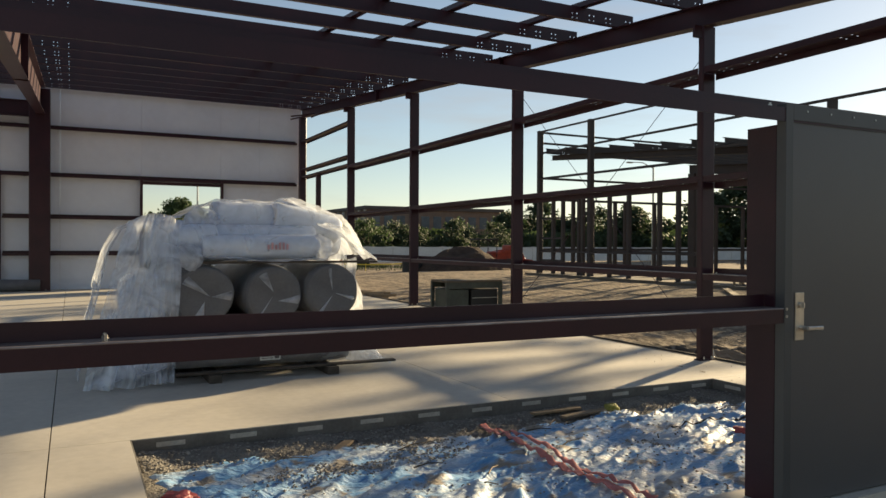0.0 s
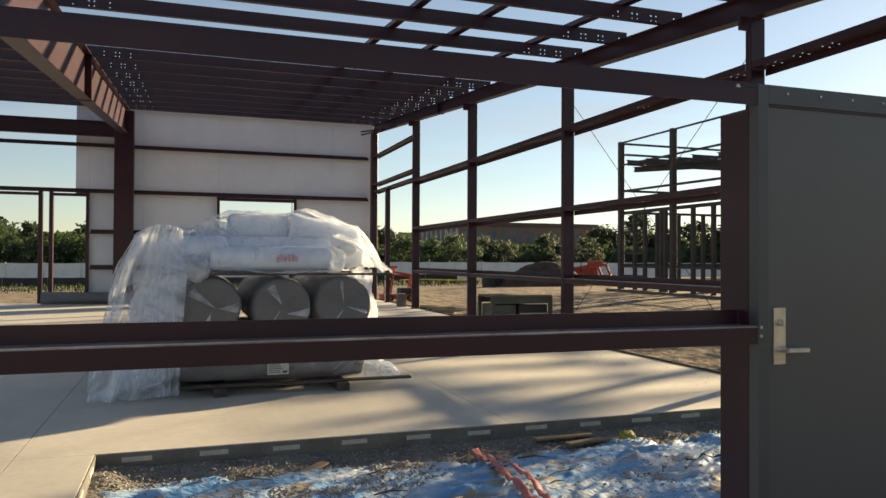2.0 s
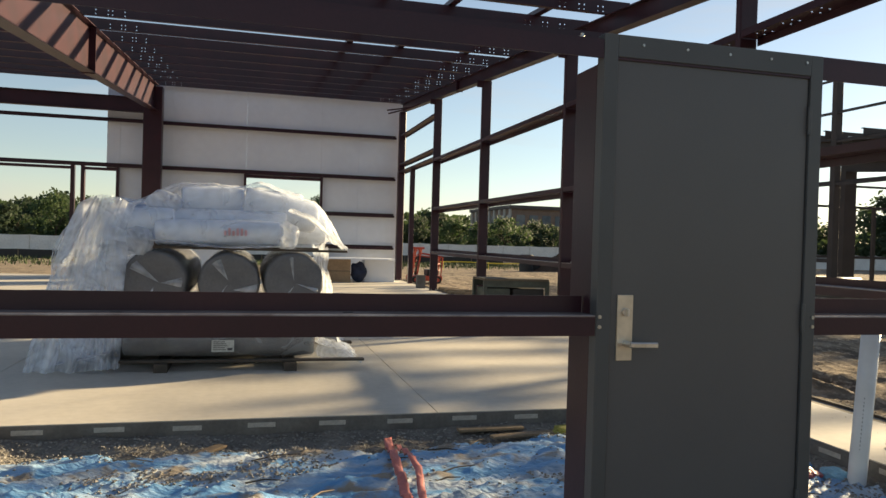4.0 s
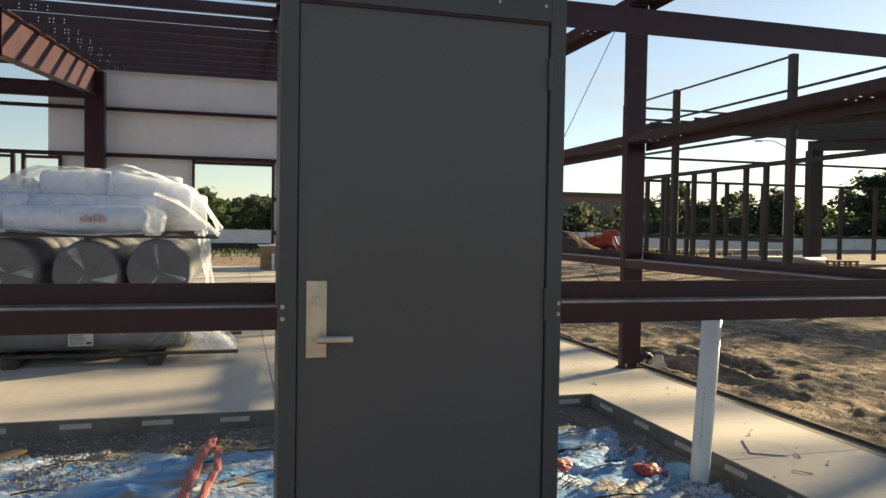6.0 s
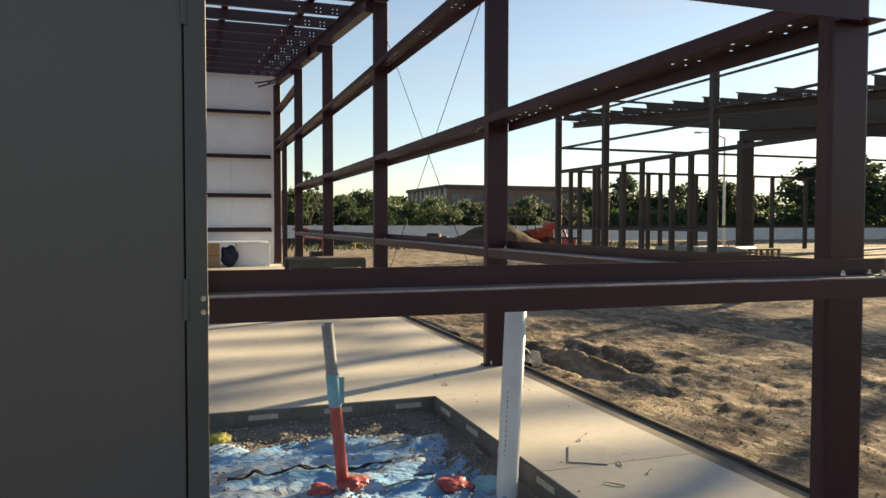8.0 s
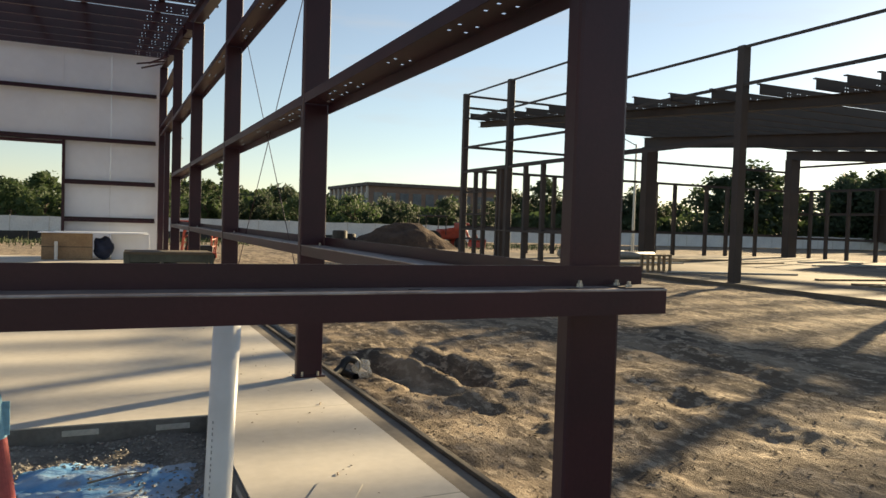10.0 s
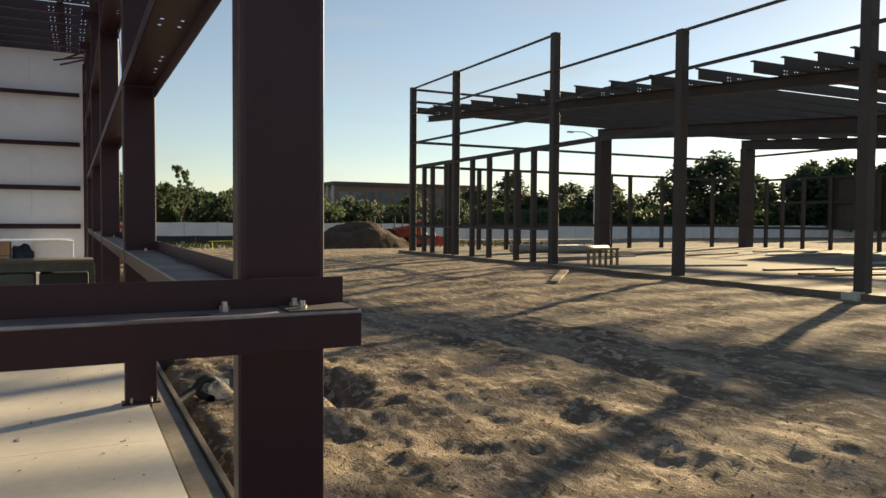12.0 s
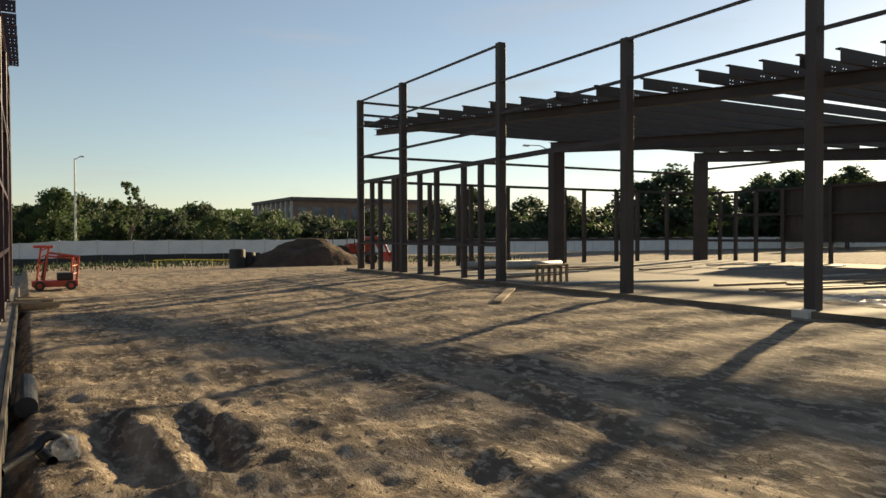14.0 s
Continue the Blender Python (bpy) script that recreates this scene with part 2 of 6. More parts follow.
def sheet_material():
    """Blue tarp and white poly film in long overlapping patches with dried mud on them."""
    m = bpy.data.materials.new("pit_sheeting")
    m.use_nodes = True
    nt = m.node_tree
    b = nt.nodes["Principled BSDF"]
    b.inputs["Roughness"].default_value = 0.52
    tc = nt.nodes.new("ShaderNodeTexCoord")

    def band(rot, sx, sy, scale, lo, hi, detail=4):
        mp = nt.nodes.new("ShaderNodeMapping")
        mp.inputs["Rotation"].default_value[2] = rot
        mp.inputs["Scale"].default_value = (sx, sy, 1)
        n = nt.nodes.new("ShaderNodeTexNoise")
        n.inputs["Scale"].default_value = scale
        n.inputs["Detail"].default_value = detail
        r = nt.nodes.new("ShaderNodeValToRGB")
        r.color_ramp.elements[0].position, r.color_ramp.elements[1].position = lo, hi
        nt.links.new(tc.outputs["Object"], mp.inputs["Vector"])
        nt.links.new(mp.outputs["Vector"], n.inputs["Vector"])
        nt.links.new(n.outputs["Fac"], r.inputs["Fac"])
        return r.outputs["Color"], n.outputs["Fac"]

    def mix(fac, a, c):
        x = nt.nodes.new("ShaderNodeMix")
        x.data_type = "RGBA"
        nt.links.new(fac, x.inputs["Factor"])
        for v, k in ((a, "A"), (c, "B")):
            if isinstance(v, tuple):
                x.inputs[k].default_value = (*v, 1)
            else:
                nt.links.new(v, x.inputs[k])
        return x.outputs["Result"]

    tone, _ = band(-0.35, 0.8, 2.2, 5.0, 0.35, 0.65)
    blue, _ = band(-0.3, 0.5, 2.0, 2.1, 0.42, 0.53, 6)
    mud, _ = band(0.2, 1.0, 1.5, 3.4, 0.55, 0.64, 10)
    _, fine = band(-0.35, 2.0, 6.0, 7.0, 0.3, 0.7, 8)
    whites = mix(tone, (0.36, 0.46, 0.57), (0.62, 0.68, 0.75))
    blues = mix(tone, (0.12, 0.33, 0.62), (0.30, 0.52, 0.78))
    col = mix(mud, mix(blue, whites, blues), (0.34, 0.29, 0.23))
    nt.links.new(col, b.inputs["Base Color"])
    bp = nt.nodes.new("ShaderNodeBump")
    bp.inputs["Strength"].default_value = 0.7
    bp.inputs["Distance"].default_value = 0.03
    nt.links.new(fine, bp.inputs["Height"])
    nt.links.new(bp.outputs["Normal"], b.inputs["Normal"])
    return m


SHEET = sheet_material()

# ---- mesh helpers ----
def finish(name, bm, mat, smooth=False):
    me = bpy.data.meshes.new(name)
    bmesh.ops.recalc_face_normals(bm, faces=bm.faces)
    bm.to_mesh(me)
    bm.free()
    me.materials.append(mat)
    if smooth:
        for p in me.polygons:
            p.use_smooth = True
    return me


def part(name, bm, mat, parent=None, label="", smooth=False):
    ob = new(name, finish(name, bm, mat, smooth))
    if parent is not None:
        ob.parent = parent
    return tagged(ob, label) if label else ob


def empty(name, at, label, category, group="", kind=""):
    e = new(name)
    e.location = at
    e.empty_display_size = 0.1
    return tagged(e, label, category, group, kind)


def box(bm, lo, hi, bevel=0.0, m=None):
    size = [hi[i] - lo[i] for i in range(3)]
    mid = [(hi[i] + lo[i]) / 2 for i in range(3)]
    t = Matrix.Translation(mid) @ Matrix.Diagonal((*size, 1))
    if m is not None:
        t = m @ t
    r = bmesh.ops.create_cube(bm, size=1, matrix=t)
    if bevel:
        es = list({e for v in r["verts"] for e in v.link_edges})
        bmesh.ops.bevel(bm, geom=es, offset=bevel, segments=2, affect="EDGES", profile=0.5)
    return bm


def sweep(bm, pts, p0, p1, up=(0, 0, 1)):
    """Extrude a closed outline pts (side, up) from p0 to p1; side points to the right of the way."""
    p0, p1 = Vector(p0), Vector(p1)
    d = (p1 - p0).normalized()
    side = d.cross(Vector(up)).normalized()
    u = side.cross(d)
    a = [bm.verts.new(p0 + side * s + u * h) for s, h in pts]
    b = [bm.verts.new(p1 + side * s + u * h) for s, h in pts]
    n = len(pts)
    for i in range(n):
        bm.faces.new((a[i], a[(i + 1) % n], b[(i + 1) % n], b[i]))
    bm.faces.new(a[::-1])
    bm.faces.new(b)
    return bm


def tube(bm, p0, p1, r0, r1=None, n=12):
    r1 = r0 if r1 is None else r1
    ring = [(math.cos(2 * math.pi * i / n), math.sin(2 * math.pi * i / n)) for i in range(n)]
    p0, p1 = Vector(p0), Vector(p1)
    d = (p1 - p0).normalized()
    up = Vector((0, 0, 1)) if abs(d.z) < 0.95 else Vector((0, 1, 0))
    s = d.cross(up).normalized()
    u = s.cross(d)
    a = [bm.verts.new(p0 + (s * c + u * k) * r0) for c, k in ring]
    b = [bm.verts.new(p1 + (s * c + u * k) * r1) for c, k in ring]
    for i in range(n):
        bm.faces.new((a[i], a[(i + 1) % n], b[(i + 1) % n], b[i]))
    bm.faces.new(a[::-1])
    bm.faces.new(b)
    return bm


def z_outline(w, f, t=0.006, flip=1):
    """Lying Z: web of width w centred on the line, one flange up and one down."""
    h = w / 2
    q = [(-h, 0), (-h, f), (-h + t, f), (-h + t, t), (h, t), (h, -f), (h - t, -f), (h - t, 0)]
    return [(flip * a, b) for a, b in q]


def i_outline(w, d, tf=0.012, tw=0.008):
    a, b, c = w / 2, d / 2, tw / 2
    return [(-a, -b), (a, -b), (a, -b + tf), (c, -b + tf), (c, b - tf), (a, b - tf), (a, b), (-a, b), (-a, b - tf), (-c, b - tf), (-c, -b + tf), (-a, -b + tf)]


def z_standing(d, f, t=0.006):
    """Standing Z: web of height d from 0 up, flanges sideways."""
    return [(0, 0), (-f, 0), (-f, t), (-t, t), (-t, d), (f - t, d), (f - t, d - t), (0, d - t)]


def ball(bm, c, r, sub=1, scale=(1, 1, 1)):
    bmesh.ops.create_icosphere(bm, subdivisions=sub, radius=r, matrix=Matrix.Translation(c) @ Matrix.Diagonal((*scale, 1)))
    return bm


# ---- ground ----
def ground_z(x, y):
    """Graded soil: level by the slab, rising to the other building, falling away to the fence."""
    s = min(max((x - 6.0) / 9.5, 0), 1)
    z = -0.16 + 0.24 * s * s * (3 - 2 * s)
    far = min(max((y - 26) / 30, 0), 1)
    z = z + (-0.75 - z) * far * far * (3 - 2 * far)
    if x < 5.5:
        z = z - 0.22 * min((5.5 - x) / 0.25, 1) if y > -0.15 else z + 0.02
    near = max(0.0, 1 - math.hypot(x - 9, y - 6) / 30)
    if y > -0.15 and x < 5.3:
        return z
    v = Vector((x, y, 0))
    close = max(0.0, 1 - math.hypot(x - 7, y - 3) / 7)
    if close > 0:
        c1 = noise.noise(v * 11 + Vector((4, 4, 4)))
        z += close * (0.013 * max(0.0, c1) + 0.010 * noise.noise(v * 19) + 0.018 * max(0.0, noise.noise(v * 5.2 + Vector((9, 1, 3))) - 0.15))
    z += 0.022 * near * noise.noise(v * 6.0) * (0.6 + noise.noise(v * 0.7)) + 0.02 * near * abs(noise.noise(v * 3.6 + Vector((2, 8, 1))))
    z += 0.05 * near * noise.noise(v * 0.9) + 0.022 * near * noise.noise(v * 2.7 + Vector((7, 3, 0)))
    # wheel ruts running up the yard
    u = x + 0.02 * y + 0.35 * noise.noise(Vector((x * 0.2, y * 0.12, 0)))
    z += 0.03 * near * (0.5 - abs(math.sin(u * 2.1))) * (0.6 + noise.noise(Vector((x * 0.5, y * 0.15, 4))))
    z += 0.022 * near * noise.noise(Vector((x * 5.0, y * 0.8, 2)))
    lump = max(0.0, 1 - math.hypot(x - 6.6, (y - 3.6) * 0.6) / 2.6)
    z += 0.03 * lump * noise.noise(v * 4.2 + Vector((1, 5, 2))) + 0.022 * lump * noise.noise(v * 8.5)
    # dug trench and spoil beside the slab
    for cx, cy, ang, ln, wd, h in ((6.00, 4.95, 1.63, 0.85, 0.15, -0.13), (6.62, 4.55, 1.52, 0.72, 0.15, -0.15), (6.29, 4.62, 1.63, 1.15, 0.11, 0.085), (6.92, 4.75, 1.57, 0.9, 0.20, 0.07), (5.74, 5.2, 1.6, 1.0, 0.10, 0.05), (6.5, 3.55, 0.1, 0.5, 0.18, 0.05), (6.6, 5.75, 0.0, 0.5, 0.22, 0.06), (7.6, 4.9, 1.0, 0.6, 0.2, 0.04), (7.9, 2.6, 1.5, 1.4, 0.14, -0.04), (8.25, 2.8, 1.5, 1.4, 0.12, 0.04), (9.3, 4.2, 1.55, 2.2, 0.14, -0.045), (9.62, 4.2, 1.55, 2.2, 0.13, 0.045)):
        dx, dy = x - cx, y - cy
        a = dx * math.cos(ang) + dy * math.sin(ang)
        b = -dx * math.sin(ang) + dy * math.cos(ang)
        z += h * (1 + 0.45 * noise.noise(v * 5.0) + 0.3 * noise.noise(v * 14.0)) * math.exp(-(a / ln) ** 2 - (b / wd) ** 2)
    return z


def axis(parts):
    out = []
    for a, b, step in parts:
        n = max(1, round((b - a) / step))
        out += [a + (b - a) * i / n for i in range(n)]
    return out + [parts[-1][1]]


gx = axis([(-600, -60, 60), (-60, -10, 5), (-10, 4.5, 0.8), (4.5, 9.5, 0.045), (9.5, 14, 0.09), (14, 24, 0.25), (24, 60, 2), (60, 120, 10), (120, 700, 60)])
gy = axis([(-300, -30, 45), (-30, -4, 2), (-4, 0, 0.1), (0, 7, 0.045), (7, 11, 0.1), (11, 20, 0.2), (20, 36, 0.5), (36, 70, 2), (70, 150, 10), (150, 900, 75)])
gv = [(x, y, ground_z(x, y)) for y in gy for x in gx]
gw = len(gx)
gf = [(j * gw + i, j * gw + i + 1, (j + 1) * gw + i + 1, (j + 1) * gw + i) for j in range(len(gy) - 1) for i in range(gw - 1)]
gme = bpy.data.meshes.new("ground")
gme.from_pydata(gv, [], gf)
gme.materials.append(DIRT)
for p in gme.polygons:
    p.use_smooth = True
tagged(new("ground", gme), "rutted tan construction-site soil with tyre marks", "ground", kind="structure")

# ---- slab with its sunken pit ----
PIT = (-1.72, 4.13, 0.35, 3.08)
SLAB_X0, SLAB_X1, SLAB_Y0, SLAB_Y1 = -14.0, 5.10, -0.05, 22.5


def slab_piece(name, x0, x1, y0, y1):
    b = bmesh.new()
    box(b, (x0, y0, -0.30), (x1, y1, 0.0))
    ob = part(name, b, CONC)
    return tagged(ob, "smooth pale concrete floor slab with sawn joints", "floor", kind="structure")


J = 0.004
xs_cut, ys_cut = [SLAB_X0, -6.3, -2.24, 1.55, SLAB_X1], [3.08, 7.4, 12.0, 17.0, SLAB_Y1]
for i in range(4):
    for j in range(4):
        slab_piece("floor", xs_cut[i] + J, xs_cut[i + 1] - J, ys_cut[j] + (J if j else 0), ys_cut[j + 1] - J)
slab_piece("floor", PIT[1], SLAB_X1 - J, 1.26 + J, PIT[3] - J)
slab_piece("floor", PIT[1], SLAB_X1 - J, 0.35, 1.26 - J)
slab_piece("floor", -2.24 + J, PIT[0], 0.35, PIT[3] - J)
slab_piece("floor", SLAB_X0, -2.24 - J, 0.35, PIT[3] - J)
slab_piece("floor", SLAB_X0, SLAB_X1 - J, SLAB_Y0, 0.35 - J)
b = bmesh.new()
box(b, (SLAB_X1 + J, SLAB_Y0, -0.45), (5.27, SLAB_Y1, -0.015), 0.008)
tagged(part("slab_ledge", b, LEDGE), "dark grey-brown concrete ledge along the slab edge", "ledge", kind="structure")
b = bmesh.new()
box(b, (5.274, SLAB_Y0, -0.45), (5.31, SLAB_Y1, 0.005), 0.004)
tagged(part("form_board", b, DARKWOOD), "dark timber form board along the slab edge", "form board", kind="structure")

# ---- steel frame of the near building ----
XI, XO = 4.94, 5.155          # side wall steel, inner and outer face
COLS_Y = [0.262, 4.07, 8.48, 12.94, 17.30]
SLOPE = 0.086


def rafter_top(y):
    return 4.12 + SLOPE * y


def box_outline(w, d, r=0.014):
    a, b = w / 2, d / 2
    return [(-a + r, -b), (a - r, -b), (a, -b + r), (a, b - r), (a - r, b), (-a + r, b), (-a, b - r), (-a, -b + r)]


def c_outline(w, d, t=0.005, lip=0.022, r=0.016):
    """Cold-formed channel: web towards -y, flanges and lips behind it. Side runs along -x, up along y."""
    a, b = w / 2, d / 2
    return [(-a + r, -b), (a - r, -b), (a - 0.005, -b + 0.005), (a, -b + r), (a, b), (a - lip, b), (a - lip, b - t), (a - t, b - t), (a - t, -b + t),
            (-a + t, -b + t), (-a + t, b - t), (-a + lip, b - t), (-a + lip, b), (-a, b), (-a, -b + r), (-a + 0.005, -b + 0.005)]


def steel_column(x, y, w, d, z1, label, mat=STEEL, z0=0.0, group="", plates=True, outline=None):
    e = empty("steel_column", (x, y, z0), label, "column", group)
    b = bmesh.new()
    sweep(b, outline or box_outline(w, d), (0, 0, 0.012 if plates else 0), (0, 0, z1 - z0), up=(0, 1, 0))
    part("shaft", b, mat, e)
    if plates:
        b = bmesh.new()
        box(b, (-w / 2 - 0.02, -d / 2 - 0.02, 0), (w / 2 + 0.02, d / 2 + 0.02, 0.016), 0.003)
        part("base_plate", b, mat, e)
        for sx in (-1, 1):
            b = bmesh.new()
            tube(b, (sx * w * 0.3, -d / 2 - 0.012, 0.014), (sx * w * 0.3, -d / 2 - 0.012, 0.05), 0.010, n=6)
            part("anchor_bolt", b, GALV, e)
    return e


for i, cy in enumerate(COLS_Y):
    c = steel_column((XI + XO) / 2 + (0.036 if i == 0 else 0), cy, XO - XI, 0.075, rafter_top(cy) - 0.28, "red-primed steel wall column standing on the slab edge", group="side wall columns", outline=c_outline(XO - XI, 0.075))
    if i == 0:
        for z in (1.10, 2.20):
            b = bmesh.new()
            box(b, (-0.10, -0.12, z - 0.012), (0.10, -0.036, z - 0.002), 0.002)
            part("girt_clip", b, STEEL, c)
    # clip at the head of the column
    if i:
        b = bmesh.new()
        zc = rafter_top(cy) - 0.30
        box(b, (-0.23, -0.02, zc - 0.13), (-0.10, 0.02, zc + 0.02), 0.002)
        part("head_clip", b, STEEL, c)
steel_column(XI + 0.1, 22.25, 0.22, 0.22, 5.75, "red-primed steel corner column at the insulated wall")


def girt(p0, p1, label, flip=1, w=0.2, f=0.075, bolts=(), mat=STEEL, group="", slots=(), dusty=False, punched=()):
    mid = (Vector(p0) + Vector(p1)) / 2
    e = empty("wall_girt", mid, label, "girt", group)
    b = bmesh.new()
    sweep(b, z_outline(w, f, flip=flip), Vector(p0) - mid, Vector(p1) - mid)
    if punched:
        # web with small square holes cut through it, and its two flanges
        b.free()
        b = bmesh.new()
        d = (Vector(p1) - Vector(p0)).normalized()
        s = d.cross(Vector((0, 0, 1)))
        ln, hw = (Vector(p1) - Vector(p0)).length, 0.008
        us, vs = [0.0], [-w / 2, -0.045 - hw, -0.045 + hw, 0.045 - hw, 0.045 + hw, w / 2]
        for q in sorted(punched):
            us += [q - hw, q + hw]
        us.append(ln)
        grid = [[b.verts.new(Vector(p0) - mid + d * u + s * v) for v in vs] for u in us]
        for i in range(len(us) - 1):
            for j in range(5):
                if i % 2 == 0 or j not in (1, 3):
                    b.faces.new((grid[i][j], grid[i + 1][j], grid[i + 1][j + 1], grid[i][j + 1]))
        part("web", b, mat, e)
        for name, u, z0, z1 in (("upper_flange", -w / 2, 0.0, f), ("lower_flange", w / 2, -f, 0.0)):
            b = bmesh.new()
            sweep(b, [(flip * u - 0.003, z0), (flip * u + 0.003, z0), (flip * u + 0.003, z1), (flip * u - 0.003, z1)], Vector(p0) - mid, Vector(p1) - mid)
            part(name, b, mat, e)
    else:
        part("z_section", b, mat, e)
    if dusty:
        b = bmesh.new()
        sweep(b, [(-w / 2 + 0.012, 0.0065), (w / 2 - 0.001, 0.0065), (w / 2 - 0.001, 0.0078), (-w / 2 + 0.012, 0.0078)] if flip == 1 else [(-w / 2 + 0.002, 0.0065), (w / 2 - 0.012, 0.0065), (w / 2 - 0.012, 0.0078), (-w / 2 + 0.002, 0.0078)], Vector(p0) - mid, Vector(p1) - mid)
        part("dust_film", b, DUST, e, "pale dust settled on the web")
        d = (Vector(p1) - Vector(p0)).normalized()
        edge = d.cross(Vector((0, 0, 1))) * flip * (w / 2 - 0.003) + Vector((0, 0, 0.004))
        # slim bead on the bend carries the highlight as colour
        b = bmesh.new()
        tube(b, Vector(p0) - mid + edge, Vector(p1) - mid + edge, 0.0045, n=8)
        part("rolled_edge", b, BEND_GLINT, e, "pale painted highlight along the bend")
    d = (Vector(p1) - Vector(p0)).normalized()
    side = d.cross(Vector((0, 0, 1)))
    for dist, off in bolts:
        c = Vector(p0) - mid + d * dist + side * off
        b = bmesh.new()
        tube(b, c + Vector((0, 0, 0.004)), c + Vector((0, 0, 0.008)), 0.012, n=12)
        tube(b, c + Vector((0, 0, 0.008)), c + Vector((0, 0, 0.020)), 0.0115, n=6)
        tube(b, c + Vector((0, 0, 0.020)), c + Vector((0, 0, 0.030)), 0.007, n=8)
        part("bolt", b, GALV, e, "bright zinc bolt")
    for dist, off in slots:
        c = Vector(p0) - mid + d * dist + side * off
        b = bmesh.new()
        box(b, (-0.018, -0.007, 0.0080), (0.018, 0.007, 0.0092), 0, Matrix.Translation(c) @ Matrix.Rotation(math.atan2(d.y, d.x), 4, "Z"))
        part("slot", b, BLACK, e)
    return e


# side wall girts between the columns
for z in (1.085, 2.24, 3.60):
    for i in range(len(COLS_Y)):
        y0 = COLS_Y[i] + 0.05
        y1 = (COLS_Y[i + 1] if i + 1 < len(COLS_Y) else 22.25) - 0.05
        if i == 4:
            continue
        girt(((XI + XO) / 2, y0, z), ((XI + XO) / 2, y1, z), "red-primed Z girt spanning between side wall columns", flip=-1 if z < 2 else 1, dusty=z < 2, group="side wall girts",
             bolts=((0.10, 0.03), (y1 - y0 - 0.1, 0.03)), slots=((0.3, 0.05), (0.42, 0.05), (2.0, 0.05), (2.12, 0.05)) if z < 2 else (),
             punched=[q for a in (0.18, 0.30, 0.56, 0.68, 0.94, 1.06) for q in (a, y1 - y0 - a)] + [(y1 - y0) / 2 - 0.06, (y1 - y0) / 2 + 0.06] if z > 2 else ())

# front wall girts, lower in two lengths beside the door, upper in one
FY = 0.072
girt((-13.0, FY, 1.10), (1.377, FY, 1.10), "long red-primed Z girt at waist height beside the door", flip=1, w=0.135, dusty=True, group="front wall girts",
     bolts=((11.0, 0.03), (11.0, -0.03)), slots=((11.4, 0.0), (12.6, 0.02), (13.4, 0.0)))
g_near = girt((2.418, FY, 1.10), (5.205, FY, 1.10), "red-primed Z girt at waist height with a bolted end plate", flip=1, w=0.135, dusty=True, group="front wall girts",
              bolts=((2.50, -0.02), (2.66, -0.035), (2.66, 0.03)), slots=((2.44, 0.03), (1.9, 0.02), (1.5, 0.02)))
b = bmesh.new()
box(b, (5.04 - 3.8115, -0.064, 0.0085), (5.20 - 3.8115, 0.055, 0.0125), 0.001)
part("lap_plate", b, STEEL_DULL, g_near)
girt((-13.0, FY, 2.20), (4.9, FY, 2.20), "long red-primed Z girt over the door head", flip=1, w=0.135, f=0.070, group="front wall girts", bolts=((10.4, 0.03), (10.4, -0.03), (14.3, 0.03), (15.4, 0.03), (17.8, 0.03)))
girt((-13.0, FY, 4.02), (5.2, FY, 4.02), "red-primed eave strut along the low side of the roof", flip=1, w=0.135, f=0.1, bolts=((10.2, 0.03), (17.9, 0.03)))

# roof rafters
def rafter(x, y0, y1, zt, depth0, depth1, w, label, mat=STEEL, stiff=()):
    """Welded I-shaped rafter rising along y. zt(y) gives its top."""
    e = empty("roof_rafter", (x, (y0 + y1) / 2, zt((y0 + y1) / 2)), label, "rafter")
    o = Vector(e.location)
    def plate(name, prof):
        b = bmesh.new()
        vs = []
        for y, dp in ((y0, depth0), (y1, depth1)):
            for sx, h in prof(dp):
                vs.append(b.verts.new(Vector((x + sx, y, zt(y) + h)) - o))
        n = len(vs) // 2
        for k in range(n):
            b.faces.new((vs[k], vs[(k + 1) % n], vs[n + (k + 1) % n], vs[n + k]))
        b.faces.new(vs[:n][::-1])
        b.faces.new(vs[n:])
        part(name, b, mat, e)
    plate("top_flange", lambda d: [(-w / 2, 0), (w / 2, 0), (w / 2, -0.014), (-w / 2, -0.014)])
    plate("bottom_flange", lambda d: [(-w / 2, -d), (w / 2, -d), (w / 2, -d + 0.014), (-w / 2, -d + 0.014)])
    plate("web", lambda d: [(-0.005, -0.014), (0.005, -0.014), (0.005, -d + 0.014), (-0.005, -d + 0.014)])
    for y in stiff:
        dp = depth0 + (depth1 - depth0) * (y - y0) / (y1 - y0)
        b = bmesh.new()
        box(b, (x - w / 2 - o.x, y - 0.012 - o.y, zt(y) - dp - 0.02 - o.z), (x + w / 2 - o.x, y + 0.012 - o.y, zt(y) + 0.01 - o.z))
        part("splice_plate", b, mat, e)
    return e


rafter((XI + XO) / 2, -0.1, 22.35, rafter_top, 0.27, 0.27, 0.17, "red-primed steel rafter along the open side wall", stiff=(9.0, 15.2))
rafter(-2.9, -0.1, 22.1, lambda y: rafter_top(y) - 0.02, 0.92, 0.80, 0.24, "deep welded red-primed roof rafter with striped sunlight", stiff=(3.2, 12.2))
rafter(-11.0, -0.1, 22.1, lambda y: rafter_top(y) - 0.02, 0.92, 0.80, 0.24, "deep welded red-primed roof rafter over the far bay", stiff=(3.2, 12.2))
steel_column(-2.92, 21.9, 0.55, 0.4, 5.9, "broad red-primed frame column against the insulated wall")
steel_column(-2.92, 0.55, 0.26, 0.4, 3.3, "red-primed frame column at the front wall")

